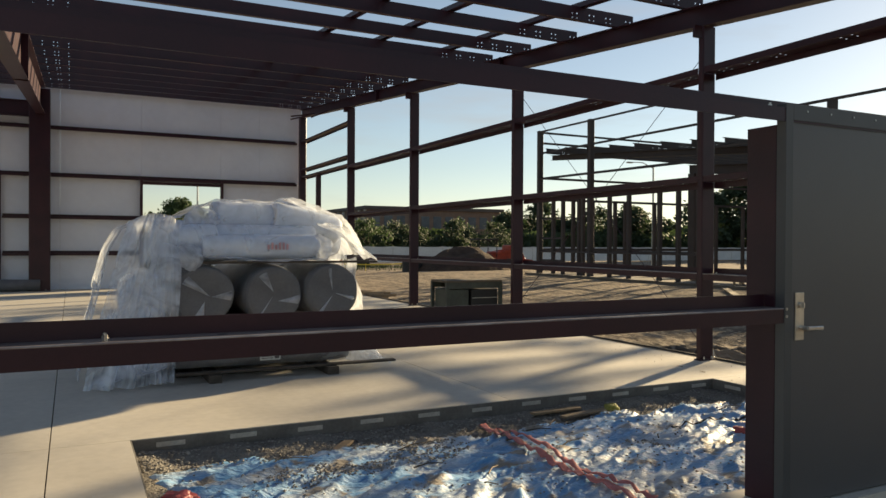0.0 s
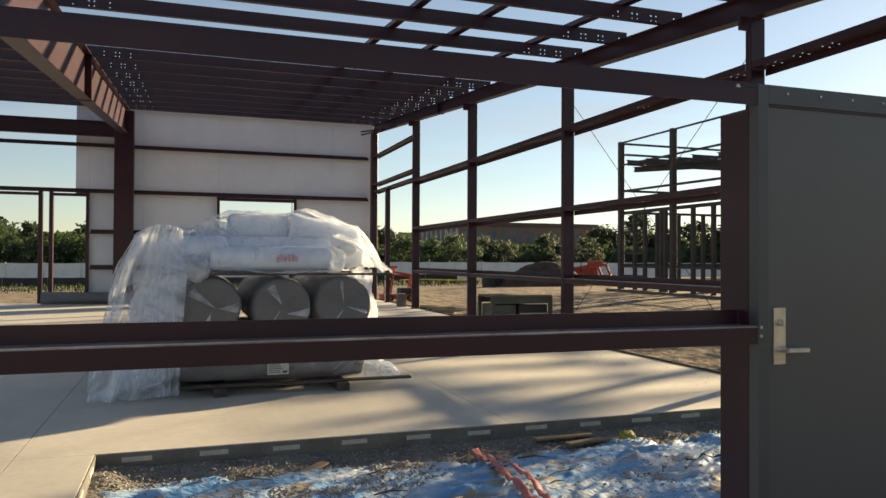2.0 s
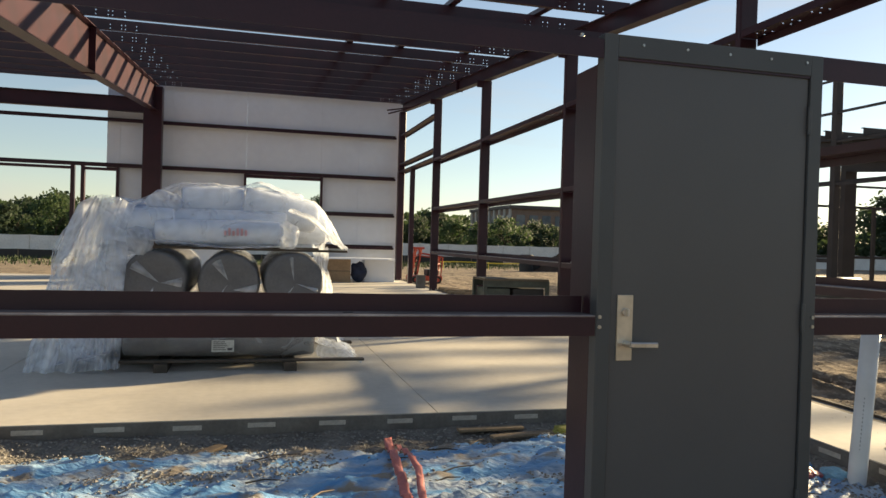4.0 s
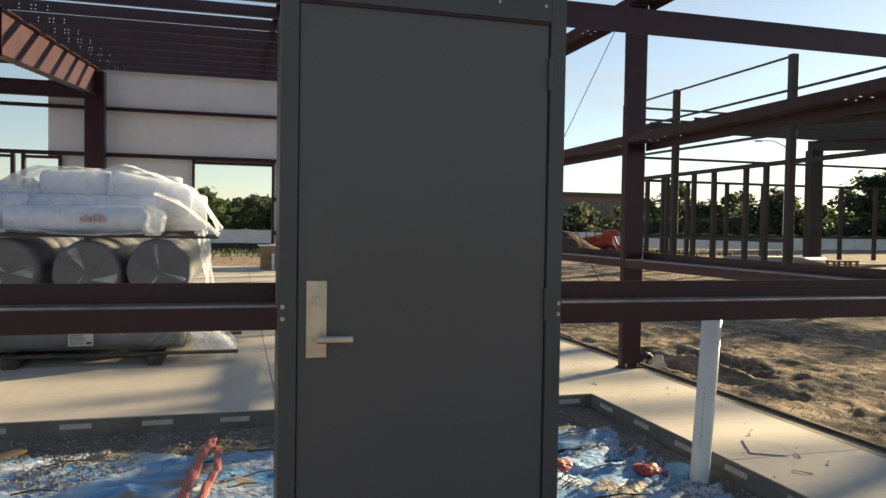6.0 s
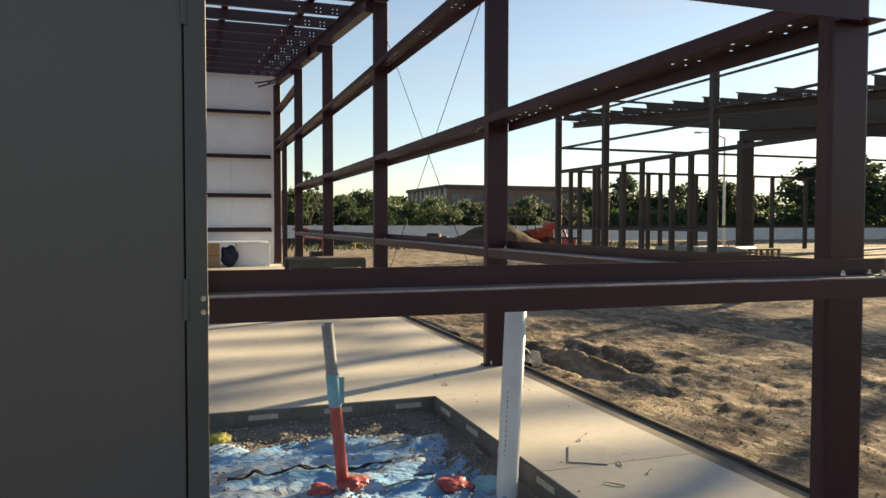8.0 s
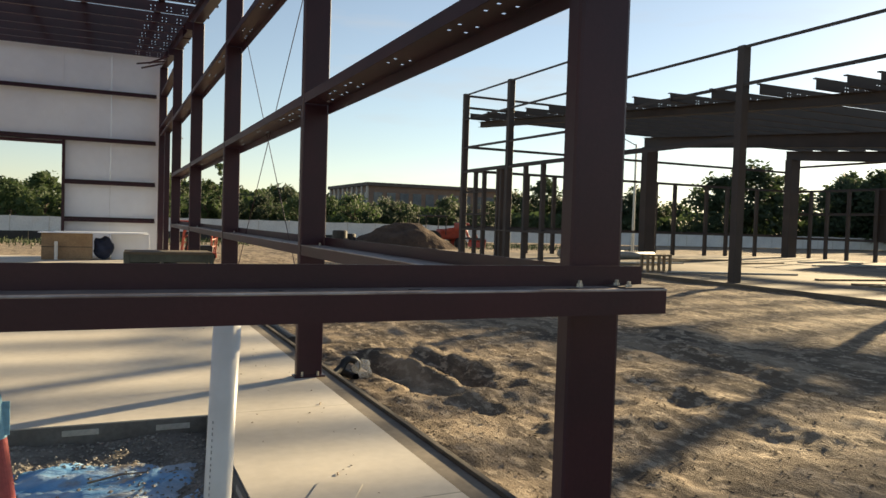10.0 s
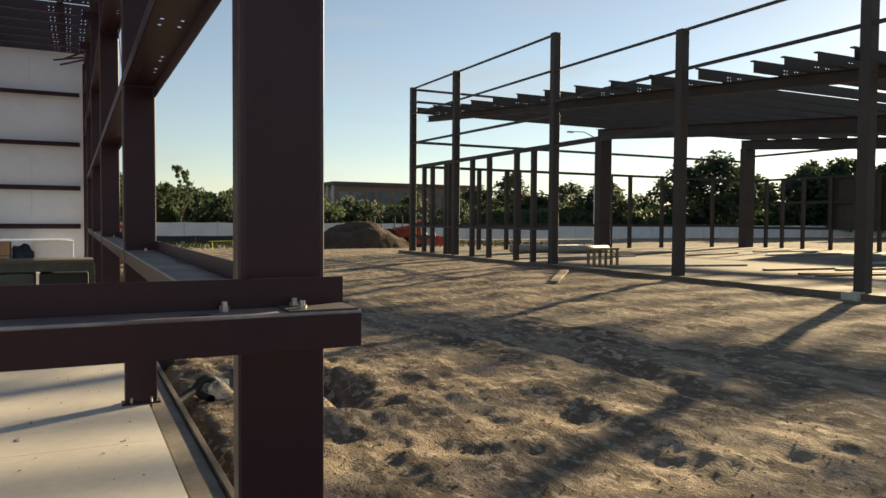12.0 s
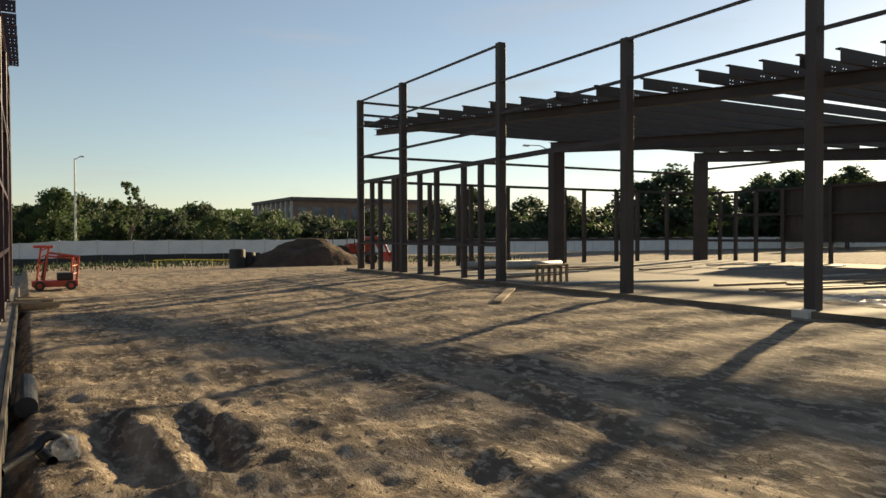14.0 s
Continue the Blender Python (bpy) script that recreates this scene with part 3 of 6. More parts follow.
# purlins, with punched bolt holes at their ends
purlin_y = [0.35 + 1.365 * i for i in range(17)]
HOLE_COLS = [4.25, 4.33, 4.55, 4.63, 4.85, 4.93, 5.22, 5.30]
HOLES_MID = [-2.15, -2.35, -2.42, -2.62, -3.3, -3.5]


def purlin_meshes(x0, x1, d, f, holes, mat):
    """Standing Z along x: a web with small square holes cut through it, and two lipped flanges."""
    b = bmesh.new()
    cuts = sorted(holes)
    hw = 0.009
    xs = [x0]
    for h in cuts:
        xs += [h - hw, h + hw]
    xs.append(x1)
    zs = [0.0, 0.05 - hw, 0.05 + hw, 0.12 - hw, 0.12 + hw, d]
    grid = [[b.verts.new((x, 0, z)) for z in zs] for x in xs]
    for i in range(len(xs) - 1):
        for j in range(len(zs) - 1):
            if i % 2 == 1 and j in (1, 3):
                continue
            b.faces.new((grid[i][j], grid[i + 1][j], grid[i + 1][j + 1], grid[i][j + 1]))
    out = [("web", finish("web", b, mat))]
    for name, prof in (("top_flange", [(-0.003, d), (-f, d), (-f, d - 0.022), (-f + 0.003, d - 0.022), (-f + 0.003, d - 0.004), (-0.003, d - 0.004)]),
                       ("bottom_flange", [(0.003, 0.0), (f, 0.0), (f, 0.022), (f - 0.003, 0.022), (f - 0.003, 0.004), (0.003, 0.004)])):
        b = bmesh.new()
        sweep(b, prof, (x0, 0, 0), (x1, 0, 0))
        out.append((name, finish(name, b, mat)))
    return out


def purlin(meshes, y, z, label, group):
    e = empty("roof_purlin", (0, y, z), label, "purlin", group)
    for name, me in meshes:
        new(name, me).parent = e


pm = purlin_meshes(-12.5, 5.36, 0.22, 0.075, HOLE_COLS + HOLES_MID, STEEL)
for y in purlin_y:
    purlin(pm, y, rafter_top(y) + 0.002, "dark red-primed Z purlin with punched bolt holes", "roof purlins")
# bridging members that run across the purlins
for x in (1.95, 3.02, 4.45):
    b = bmesh.new()
    sweep(b, [(-0.06, 0.0), (0.06, 0.0), (0.06, 0.006), (-0.054, 0.006), (-0.054, 0.07), (-0.06, 0.07)], (0, -10.8, -0.086 * 10.8), (0, 10.8, 0.086 * 10.8))
    ob = part("roof_bridging", b, STEEL)
    ob.location = (x, 11.2, rafter_top(11.2) + 0.224)
    tagged(ob, "dark steel bridging angle laid across the purlins", "bridging", "roof bridging")
# fly braces and short stubs near the far corner
for k, (y, a) in enumerate(((20.6, -0.75), (21.2, -0.6), (19.2, -0.5))):
    b = bmesh.new()
    sweep(b, [(-0.02, -0.02), (0.02, -0.02), (0.02, -0.015), (-0.015, -0.015), (-0.015, 0.02), (-0.02, 0.02)], (0, 0, 0), (a, 0.15, -0.12 - 0.05 * k))
    ob = part("fly_brace", b, STEEL)
    ob.location = (4.97, y, rafter_top(y) - 0.25)
    tagged(ob, "short steel angle brace under the purlins", "brace", "fly braces")

# crossed brace rods in the bay between the second and third columns
def rod(p0, p1, r=0.0045):
    b = bmesh.new()
    tube(b, (0, 0, 0), Vector(p1) - Vector(p0), r, n=6)
    ob = part("brace_rod", b, STEEL)
    ob.location = p0
    return tagged(ob, "thin steel cross-bracing rod in the side wall", "brace rod", "brace rods")


rod((5.12, 8.42, 4.05), (5.12, 4.14, 0.12))
rod((5.12, 4.14, 3.92), (5.12, 8.42, 0.48))

# ---- insulated back wall ----
BY = 22.45


def wall_box(name, x0, x1, z0, z1):
    b = bmesh.new()
    box(b, (x0, BY, z0), (x1, BY + 0.10, z1))
    return tagged(part(name, b, WHITE_WALL), "white insulation-faced metal wall panel", "wall", kind="structure")


WX0, WX1 = -4.33, 5.06
WIN = (-0.10, 2.33, 0.95, 3.28)
wall_box("wall_north", WX0, -3.95, 3.36, 6.30)
for x0, x1 in ((-3.944, -2.402), (-2.398, WIN[0] - 0.002)):
    wall_box("wall_north", x0, x1, 0.0, 6.30)
wall_box("wall_north", WIN[0] + 0.002, WIN[1] - 0.002, WIN[3], 6.30)
for x0, x1 in ((WIN[1] + 0.002, 3.598), (3.602, WX1)):
    wall_box("wall_north", x0, x1, 0.0, 6.30)
for z, x0, x1 in ((4.88, -12.0, 4.85), (3.46, -12.0, 4.85), (2.20, -3.9, WIN[0]), (2.20, WIN[1], 4.85), (1.10, -3.9, WIN[0]), (1.10, WIN[1], 4.85)):
    xm = (x0 + x1) / 2
    e = empty("wall_girt", (xm, BY - 0.094, z), "dark red-primed girt across the white insulated wall", "girt", "back wall girts")
    for name, lo, hi in (("web", (-0.086, -0.004), (0.086, 0.004)), ("inner_flange", (-0.09, -0.07), (-0.086, 0.004)), ("outer_flange", (0.086, -0.004), (0.09, 0.07)), ("lip", (-0.086, -0.07), (-0.06, -0.066))):
        b = bmesh.new()
        box(b, (x0 - xm, lo[0], lo[1]), (x1 - xm, hi[0], hi[1]))
        part(name, b, STEEL, e)
# jambs of the framed openings
for x0, x1, z0, z1 in ((WIN[0] - 0.06, WIN[0] + 0.02, 0.0, 3.4), (WIN[1] - 0.02, WIN[1] + 0.06, 0.0, 3.4), (WIN[0] + 0.02, WIN[1] - 0.02, 3.27, 3.35), (-4.02, -3.94, 0, 3.40), (-5.03, -4.92, 0, 3.40), (-5.32, -5.21, 0, 3.40), (-9.0, -5.32, 3.28, 3.36), (-4.92, -4.02, 3.28, 3.36)):
    b = bmesh.new()
    box(b, (x0, BY - 0.18, z0), (x1, BY - 0.002, z1), 0.004)
    tagged(part("opening_jamb", b, STEEL), "dark steel jamb of a framed wall opening", "jamb", "opening jambs")
# heavy beam of the left bay
b = bmesh.new()
sweep(b, i_outline(0.2, 0.46), (-12.5, 22.1, 5.35), (-3.2, 22.1, 5.35))
tagged(part("bay_beam", b, STEEL), "deep red-primed steel beam over the far bay", "beam")

# ---- hollow metal door in its frame, front wall ----
DX0, DX1, DZ = 1.44, 2.355, 2.14
door = empty("door_1", (1.9, 0.0, 0.0), "closed dark grey hollow metal door in a steel frame", "door", kind="structure")
b = bmesh.new()
box(b, (DX0 - 1.9 + 0.004, 0.012, 0.01), (DX1 - 1.9 - 0.004, 0.057, DZ - 0.004), 0.003)
leaf = part("leaf", b, DOORGREY, door)
for name, x0, x1, z0, z1 in (("jamb", DX0 - 0.06, DX0, 0, DZ + 0.09), ("jamb", DX1, DX1 + 0.06, 0, DZ + 0.09), ("head", DX0, DX1, DZ, DZ + 0.09)):
    b = bmesh.new()
    box(b, (x0 - 1.9, 0.0, z0), (x1 - 1.9, 0.062, z1), 0.003)
    part(name, b, FRAMEGREY, door)
b = bmesh.new()
box(b, (DX0 - 1.9, 0.058, 0), (DX1 - 1.9, 0.075, 0.02))
part("threshold", b, GALV, door)
# steel channels behind each jamb
for x0, x1 in ((DX0 - 0.058, DX0 + 0.02), (DX1 - 0.02, DX1 + 0.058)):
    b = bmesh.new()
    box(b, (x0 - 1.9, 0.065, 0.0), (x1 - 1.9, 0.262, 2.12), 0.004)
    part("jamb_channel", b, STEEL, door, "dark red-primed channel")
plate = bmesh.new()
box(plate, (1.473 - 1.9, 0.004, 0.925), (1.543 - 1.9, 0.012, 1.19), 0.002)
lock = part("escutcheon", plate, WARM_NICKEL, door, "satin nickel lock plate with a painted warm reflection")
b = bmesh.new()
tube(b, (1.508 - 1.9, 0.006, 1.122), (1.508 - 1.9, -0.008, 1.122), 0.016, n=16)
part("key_cylinder", b, SATIN, lock)
b = bmesh.new()
box(b, (1.504 - 1.9, -0.026, 1.106), (1.512 - 1.9, -0.008, 1.136), 0.002)
part("key", b, SATIN, lock)
b = bmesh.new()
tube(b, (1.512 - 1.9, 0.006, 0.995), (1.512 - 1.9, -0.05, 0.995), 0.012, n=12)
sweep(b, box_outline(0.016, 0.024, 0.005), (1.505 - 1.9, -0.05, 0.995), (1.625 - 1.9, -0.05, 0.993))
part("lever", b, SATIN, lock, "satin nickel lever handle")
for z in (0.3, 1.10, 1.95):
    b = bmesh.new()
    tube(b, (DX1 - 1.9, 0.002, z - 0.06), (DX1 - 1.9, 0.002, z + 0.06), 0.009, n=10)
    part("hinge", b, FRAMEGREY, door)
for x in (DX0 - 0.047, DX1 + 0.047):
    for z in (1.062, 1.102):
        b = bmesh.new()
        tube(b, (x - 1.9, 0.001, z), (x - 1.9, -0.005, z), 0.008, n=8)
        part("bolt", b, GALV, door)
for x in (1.55, 1.75, 1.95, 2.15, 2.33):
    b = bmesh.new()
    tube(b, (x - 1.9, 0.001, DZ + 0.055), (x - 1.9, -0.004, DZ + 0.055), 0.006, n=8)
    part("bolt", b, GALV, door)

# ---- the other steel-framed building across the yard ----
FX = 16.35
FZ = 0.18
b = bmesh.new()
box(b, (FX - 0.25, 1.2, -0.35), (34.9, 25.2, FZ))
tagged(part("far_slab", b, CONC_DUSTY), "pale concrete slab of the other building", "slab", kind="structure")
FCOL = [(24.4, 6.42), (20.85, 6.42), (15.09, 6.42), (10.42, 5.45), (6.24, 5.45), (1.9, 5.45)]
for y, z in FCOL:
    steel_column(FX, y, 0.22, 0.2, z, "dusty red-primed wall column of the unfinished building", STEEL_DULL, FZ, "far wall columns", plates=False)


def rail(p0, p1, label="dusty red-primed girt of the unfinished building", w=0.16, h=0.12):
    p0, p1 = Vector(p0), Vector(p1)
    mid = (p0 + p1) / 2
    e = empty("wall_girt", mid, label, "girt", "far wall girts")
    b = bmesh.new()
    sweep(b, z_outline(w, h / 2, 0.008), p0 - mid, p1 - mid)
    part("z_section", b, STEEL_DULL, e)
    for q in (p0, p1):
        b = bmesh.new()
        box(b, (-0.05, -0.05, -h / 2 - 0.03), (0.05, 0.05, -h / 2 + 0.006), 0.004, Matrix.Translation(q - mid))
        part("end_clip", b, STEEL_DULL, e)
    return e


rail((FX, 24.4, 6.38), (FX, 15.1, 6.38))
rail((FX, 24.4, 5.43), (FX, 1.9, 5.43))
rail((FX, 15.1, 4.60), (FX, 1.9, 4.60))
rail((FX, 24.4, 4.32), (FX, 15.1, 4.22))
rail((FX, 24.4, 3.38), (FX, 10.4, 3.40), h=0.16)
rail((FX, 24.4, 1.15), (FX, 15.1, 1.15))
for z in (6.36, 5.9, 4.35, 3.42, 1.2):
    rail((FX, 24.45, z), (34.5, 24.45, z))
# framing posts under the low girt
for k, y in enumerate((23.4, 22.7, 21.6, 21.35, 19.7, 18.6, 17.0, 16.1)):
    b = bmesh.new()
    box(b, (-0.07, -0.065, 0), (0.07, 0.065, 3.38 - FZ), 0.004)
    ob = part("framing_post", b, STEEL_DULL)
    ob.location = (FX + 0.02, y, FZ)
    tagged(ob, "short dusty steel framing post under a girt", "post", "framing posts")
for k, x in enumerate((18.2, 19.3, 20.6, 21.2, 23.0, 26.0, 27.1, 29.0, 30.3, 32.2, 34.4)):
    b = bmesh.new()
    box(b, (-0.075, -0.065, 0), (0.075, 0.065, 3.38 - FZ), 0.004)
    ob = part("framing_post", b, STEEL_DULL)
    ob.location = (x, 24.45, FZ)
    tagged(ob, "short dusty steel framing post under a girt", "post", "framing posts")


def far_top(y):
    return 3.53 + 0.076 * y


rafter(17.0, 1.9, 24.4, far_top, 0.24, 0.22, 0.2, "dusty edge rafter of the unfinished building", STEEL_DULL)
for fx in (25.2, 34.0):
    rafter(fx, 1.9, 24.4, far_top, 0.52, 0.44, 0.25, "deep dusty roof rafter of the unfinished building", STEEL_DULL)
    steel_column(fx, 24.0, 0.6, 0.4, far_top(24) - 0.43, "broad tapered frame column of the unfinished building", STEEL_DULL, FZ, "far frame columns", plates=False)
pm2 = purlin_meshes(16.2, 35.0, 0.24, 0.08, [17.05, 17.13, 17.35, 17.43, 17.65, 17.73], STEEL_DULL)
for y in [8.42 + 1.39 * k for k in range(12)] + [8.42 - 0.675 * k for k in range(1, 10)]:
    purlin(pm2, y, far_top(y) + 0.002, "dusty red-primed Z purlin of the unfinished building", "far roof purlins")

# east wall of the other building: girts on posts, part of it already sheeted
for z in (1.12, 2.30, 3.40, 4.60):
    rail((34.5, 24.4, z), (34.5, 2.0, z))
for y in (23.2, 22.3, 21.2, 19.8, 17.6, 15.1, 12.6, 10.4, 8.1, 6.2, 4.0, 2.1):
    b = bmesh.new()
    box(b, (-0.07, -0.065, 0), (0.07, 0.065, 3.38 - FZ), 0.004)
    ob = part("framing_post", b, STEEL_DULL)
    ob.location = (34.42, y, FZ)
    tagged(ob, "short dusty steel framing post under a girt", "post", "framing posts")
for y0, y1 in ((17.75, 20.1), (15.25, 17.7), (12.75, 15.2), (10.3, 12.7), (7.9, 10.25), (5.5, 7.85)):
    b = bmesh.new()
    n = 24
    near_side = [(0.022 * (k // 2 % 2), (y1 - y0) * k / n) for k in range(n + 1)]
    sweep(b, near_side + [(x + 0.012, y) for x, y in reversed(near_side)], (0, 0, 0), (0, 0, 2.28), up=(0, 1, 0))
    ob = part("wall_sheet", b, STEEL_DULL)
    ob.location = (34.62, y0, 1.08)
    tagged(ob, "dull ribbed metal sheet on the girts of the unfinished building", "wall sheet", "far wall sheets")
# ties between the posts nearest the corner
for y0, y1 in ((24.4, 23.4), (23.4, 22.7)):
    for z in (0.75, 1.7, 2.55):
        rail((FX, y0, z), (FX, y1, z), "short dusty tie between framing posts", 0.08, 0.08)

# ---- fence ----
def fence_run(p0, p1, bay=3.0, h=1.85):
    p0, p1 = Vector(p0), Vector(p1)
    n = max(1, round((p1 - p0).length / bay))
    for i in range(n):
        a, c = p0.lerp(p1, i / n), p0.lerp(p1, (i + 1) / n)
        za, zc = ground_z(a.x, a.y), ground_z(c.x, c.y)
        e = empty("fence_panel", (a.x, a.y, za), "white screen fabric stretched on a fence", "fence", "fence panels")
        d = Vector((c.x - a.x, c.y - a.y, zc - za))
        b = bmesh.new()
        side = Vector((-d.y, d.x, 0)).normalized()
        m = 6
        rows = []
        for k in range(m + 1):
            col = []
            for q in range(4):
                bulge = 0.06 * noise.noise(Vector((a.x + k, a.y, q * 1.3)))
                sag = -0.05 * math.sin(math.pi * k / m) * (q == 3)
                col.append(b.verts.new(d * (k / m) + side * bulge + Vector((0, 0, 0.12 + (h - 0.12) * q / 3 + sag))))
            rows.append(col)
        for k in range(m):
            for q in range(3):
                b.faces.new((rows[k][q], rows[k + 1][q], rows[k + 1][q + 1], rows[k][q + 1]))
        part("screen", b, FENCE, e)
        b = bmesh.new()
        tube(b, (0, 0, 0), (0, 0, h + 0.06), 0.03, n=6)
        part("post", b, GALV, e)


fence_run((-70, 71), (170, 71))

# low black silt fence in front of the screen fence
for k in range(18):
    x0 = -34 + k * 3.2
    z0 = ground_z(x0, 64)
    e = empty("silt_fence", (x0, 64, z0), "low black silt fabric on stakes", "silt fence", "silt fence lengths")
    b = bmesh.new()
    cols = []
    for i in range(7):
        w = 0.05 * noise.noise(Vector((x0 + i, 0, 5)))
        cols.append([b.verts.new((i * 3.2 / 6, w, -0.02)), b.verts.new((i * 3.2 / 6, w * 1.6, 0.3)), b.verts.new((i * 3.2 / 6, w, 0.72 - 0.03 * math.sin(i * math.pi / 6)))])
    for a, c in zip(cols, cols[1:]):
        b.faces.new((a[0], c[0], c[1], a[1]))
        b.faces.new((a[1], c[1], c[2], a[2]))
    part("fabric", b, BLACK, e)
    b = bmesh.new()
    box(b, (-0.02, -0.03, -0.05), (0.02, 0.01, 0.72), 0.003)
    part("stake", b, WOOD, e)

# ---- far brick office building ----
fb = empty("office_building", (55, 130, -0.9), "long two-storey brick office building with a flat roof", "building")
b = bmesh.new()
box(b, (-8.5, -5, 0), (20.3, 20, 8.6))
part("wall", b, BRICKFAR, fb)
b = bmesh.new()
box(b, (-9.0, -5.5, 8.6), (20.8, 20.5, 9.25), 0.05)
part("roof", b, ROOFFAR, fb)
for z in (1.6, 5.2):
    for k in range(11):
        b = bmesh.new()
        box(b, (-7.6 + k * 2.55, -5.08, z), (-5.9 + k * 2.55, -4.95, z + 2.3), 0.02)
        part("window", b, GLASSFAR, fb)
    for k in range(8):
        b = bmesh.new()
        box(b, (-8.58, -4.0 + k * 3.0, z), (-8.45, -2.4 + k * 3.0, z + 2.3), 0.02)
        part("window", b, GLASSFAR, fb)
for k in range(9):
    b = bmesh.new()
    box(b, (-8.85, -4.9 + k * 3.0, 0), (-8.5, -4.3 + k * 3.0, 8.6), 0.02)
    part("pier", b, PLATE, fb, "pale stone pier")

# ---- trees ----
def tree(x, y, h, w, leaf, seed, clumps=60, label="leafy green tree behind the fence", thin=False, big=1.0):
    rnd = random.Random(seed)
    z0 = ground_z(x, y)
    e = empty("tree", (x, y, z0), label, "tree", "trees behind the fence")
    b = bmesh.new()
    tube(b, (0, 0, -0.1), (0.1, 0, h * 0.5), 0.16, 0.09, 8)
    for k in range(5):
        a = rnd.uniform(0, 6.28)
        tube(b, (0.08, 0, h * (0.3 + 0.04 * k)), (math.cos(a) * w * 0.33, math.sin(a) * w * 0.33, h * rnd.uniform(0.6, 0.85)), 0.07, 0.02, 6)
    part("trunk", b, BARK, e)
    vs, fs = [], []
    for k in range(clumps):
        a, r = rnd.uniform(0, 6.28), math.sqrt(rnd.random())
        hh = rnd.uniform(0.16 if not thin else 0.45, 1.0)
        prof = math.sin(math.pi * min(1, (hh - 0.02) ** 0.75)) ** 0.6 if hh < 0.98 else 0.25
        cx, cy, cz = math.cos(a) * r * w * 0.5 * prof, math.sin(a) * r * w * 0.5 * prof, h * hh
        rad = w * rnd.uniform(0.05, 0.13) * (0.5 if thin else 1)
        for q in range(34):
            d = Vector((rnd.gauss(0, 1), rnd.gauss(0, 1), rnd.gauss(0, 1))).normalized() * rad * rnd.uniform(0.5, 1.15)
            s = rnd.uniform(0.12, 0.26) * big
            u = Vector((rnd.gauss(0, 1), rnd.gauss(0, 1), rnd.gauss(0, 1))).normalized()
            v = u.orthogonal().normalized()
            c = Vector((cx, cy, cz)) + d
            i0 = len(vs)
            vs += [c - u * s, c + v * s * 0.55, c + u * s, c - v * s * 0.55]
            fs.append((i0, i0 + 1, i0 + 2, i0 + 3))
    me = bpy.data.meshes.new("crown")
    me.from_pydata(vs, [], fs)
    me.materials.append(leaf)
    ob = new("crown", me)
    ob.parent = e
    return e


rt = random.Random(5)
tree(8.2, 80, 6.6, 5.5, LEAF, 1, 130)
tree(14.6, 79, 7.4, 4.4, LEAF, 2, 34, "sparse open-crowned tree behind the fence", True)
for k in range(34):
    x = -70 + k * 3.6 + rt.uniform(-1, 1)
    tree(x, 82 + rt.uniform(-3, 5), rt.uniform(4.2, 5.0) if 16 < x < 60 else rt.uniform(4.4, 6.0), rt.uniform(5, 6.5), LEAF if rt.random() < 0.45 else LEAF_DARK, 10 + k, 75)
for k in range(34):
    x = 60 + k * 4.4 + rt.uniform(-1.5, 1.5)
    tree(x, 92 + rt.uniform(-4, 8), rt.uniform(5.5, 9.0), rt.uniform(7, 9), LEAF_DARK, 60 + k, 95, big=1.7)
for k in range(12):
    x = 80 + k * 8 + rt.uniform(-2, 2)
    tree(x, 76 + rt.uniform(-3, 3), rt.uniform(9, 12.5), rt.uniform(9, 12), LEAF_DARK, 150 + k, 110, big=2.0)
for k in range(18):
    x = -110 + k * 8 + rt.uniform(-2, 2)
    tree(x, 104 + rt.uniform(-4, 6), rt.uniform(5.5, 7.5), rt.uniform(9, 11), LEAF_DARK, 90 + k, 80, big=1.7)
# trees beyond the other building, closing the view to the east
for k in range(16):
    tree(112 + rt.uniform(-5, 5), -10 + k * 6, rt.uniform(8, 12), rt.uniform(8, 10), LEAF_DARK, 200 + k, 90, big=2.0)

# unbroken woods and hedges behind the single trees
rw = random.Random(31)
vs, fs = [], []
for _ in range(46000):
    far = rw.random() < 0.45
    x = rw.uniform(-90, 160)
    top = 3.0 + 1.2 * noise.noise(Vector((x * 0.11, 3, 0))) + 0.8 * noise.noise(Vector((x * 0.45, 7, 0)))
    y = 89 + rw.uniform(-2, 2)
    if far:
        y, top = 168 + rw.uniform(-6, 6), 6.6 + 2.0 * noise.noise(Vector((x * 0.05, 1, 0))) + 1.2 * noise.noise(Vector((x * 0.2, 5, 0)))
        x = x * 1.9 + 20
    q = rw.random()
    c = Vector((x, y, -0.9 + (top + 0.9) * (1 - (1 - q) ** 1.3)))
    sz = rw.uniform(0.22, 0.5) * (2.0 if far else 1.0)
    u = Vector((rw.gauss(0, 1), rw.gauss(0, 0.5), rw.gauss(0, 1))).normalized()
    v = u.cross(Vector((0.2, 1, 0.1))).normalized()
    i0 = len(vs)
    vs += [c - u * sz, c + v * sz * 0.6, c + u * sz, c - v * sz * 0.6]
    fs.append((i0, i0 + 1, i0 + 2, i0 + 3))
me = bpy.data.meshes.new("far_woods")
me.from_pydata(vs, [], fs)
me.materials.append(LEAF_DARK)
tagged(new("far_woods", me), "dense dark green woods and hedges beyond the fence", "woods", kind="stuff")

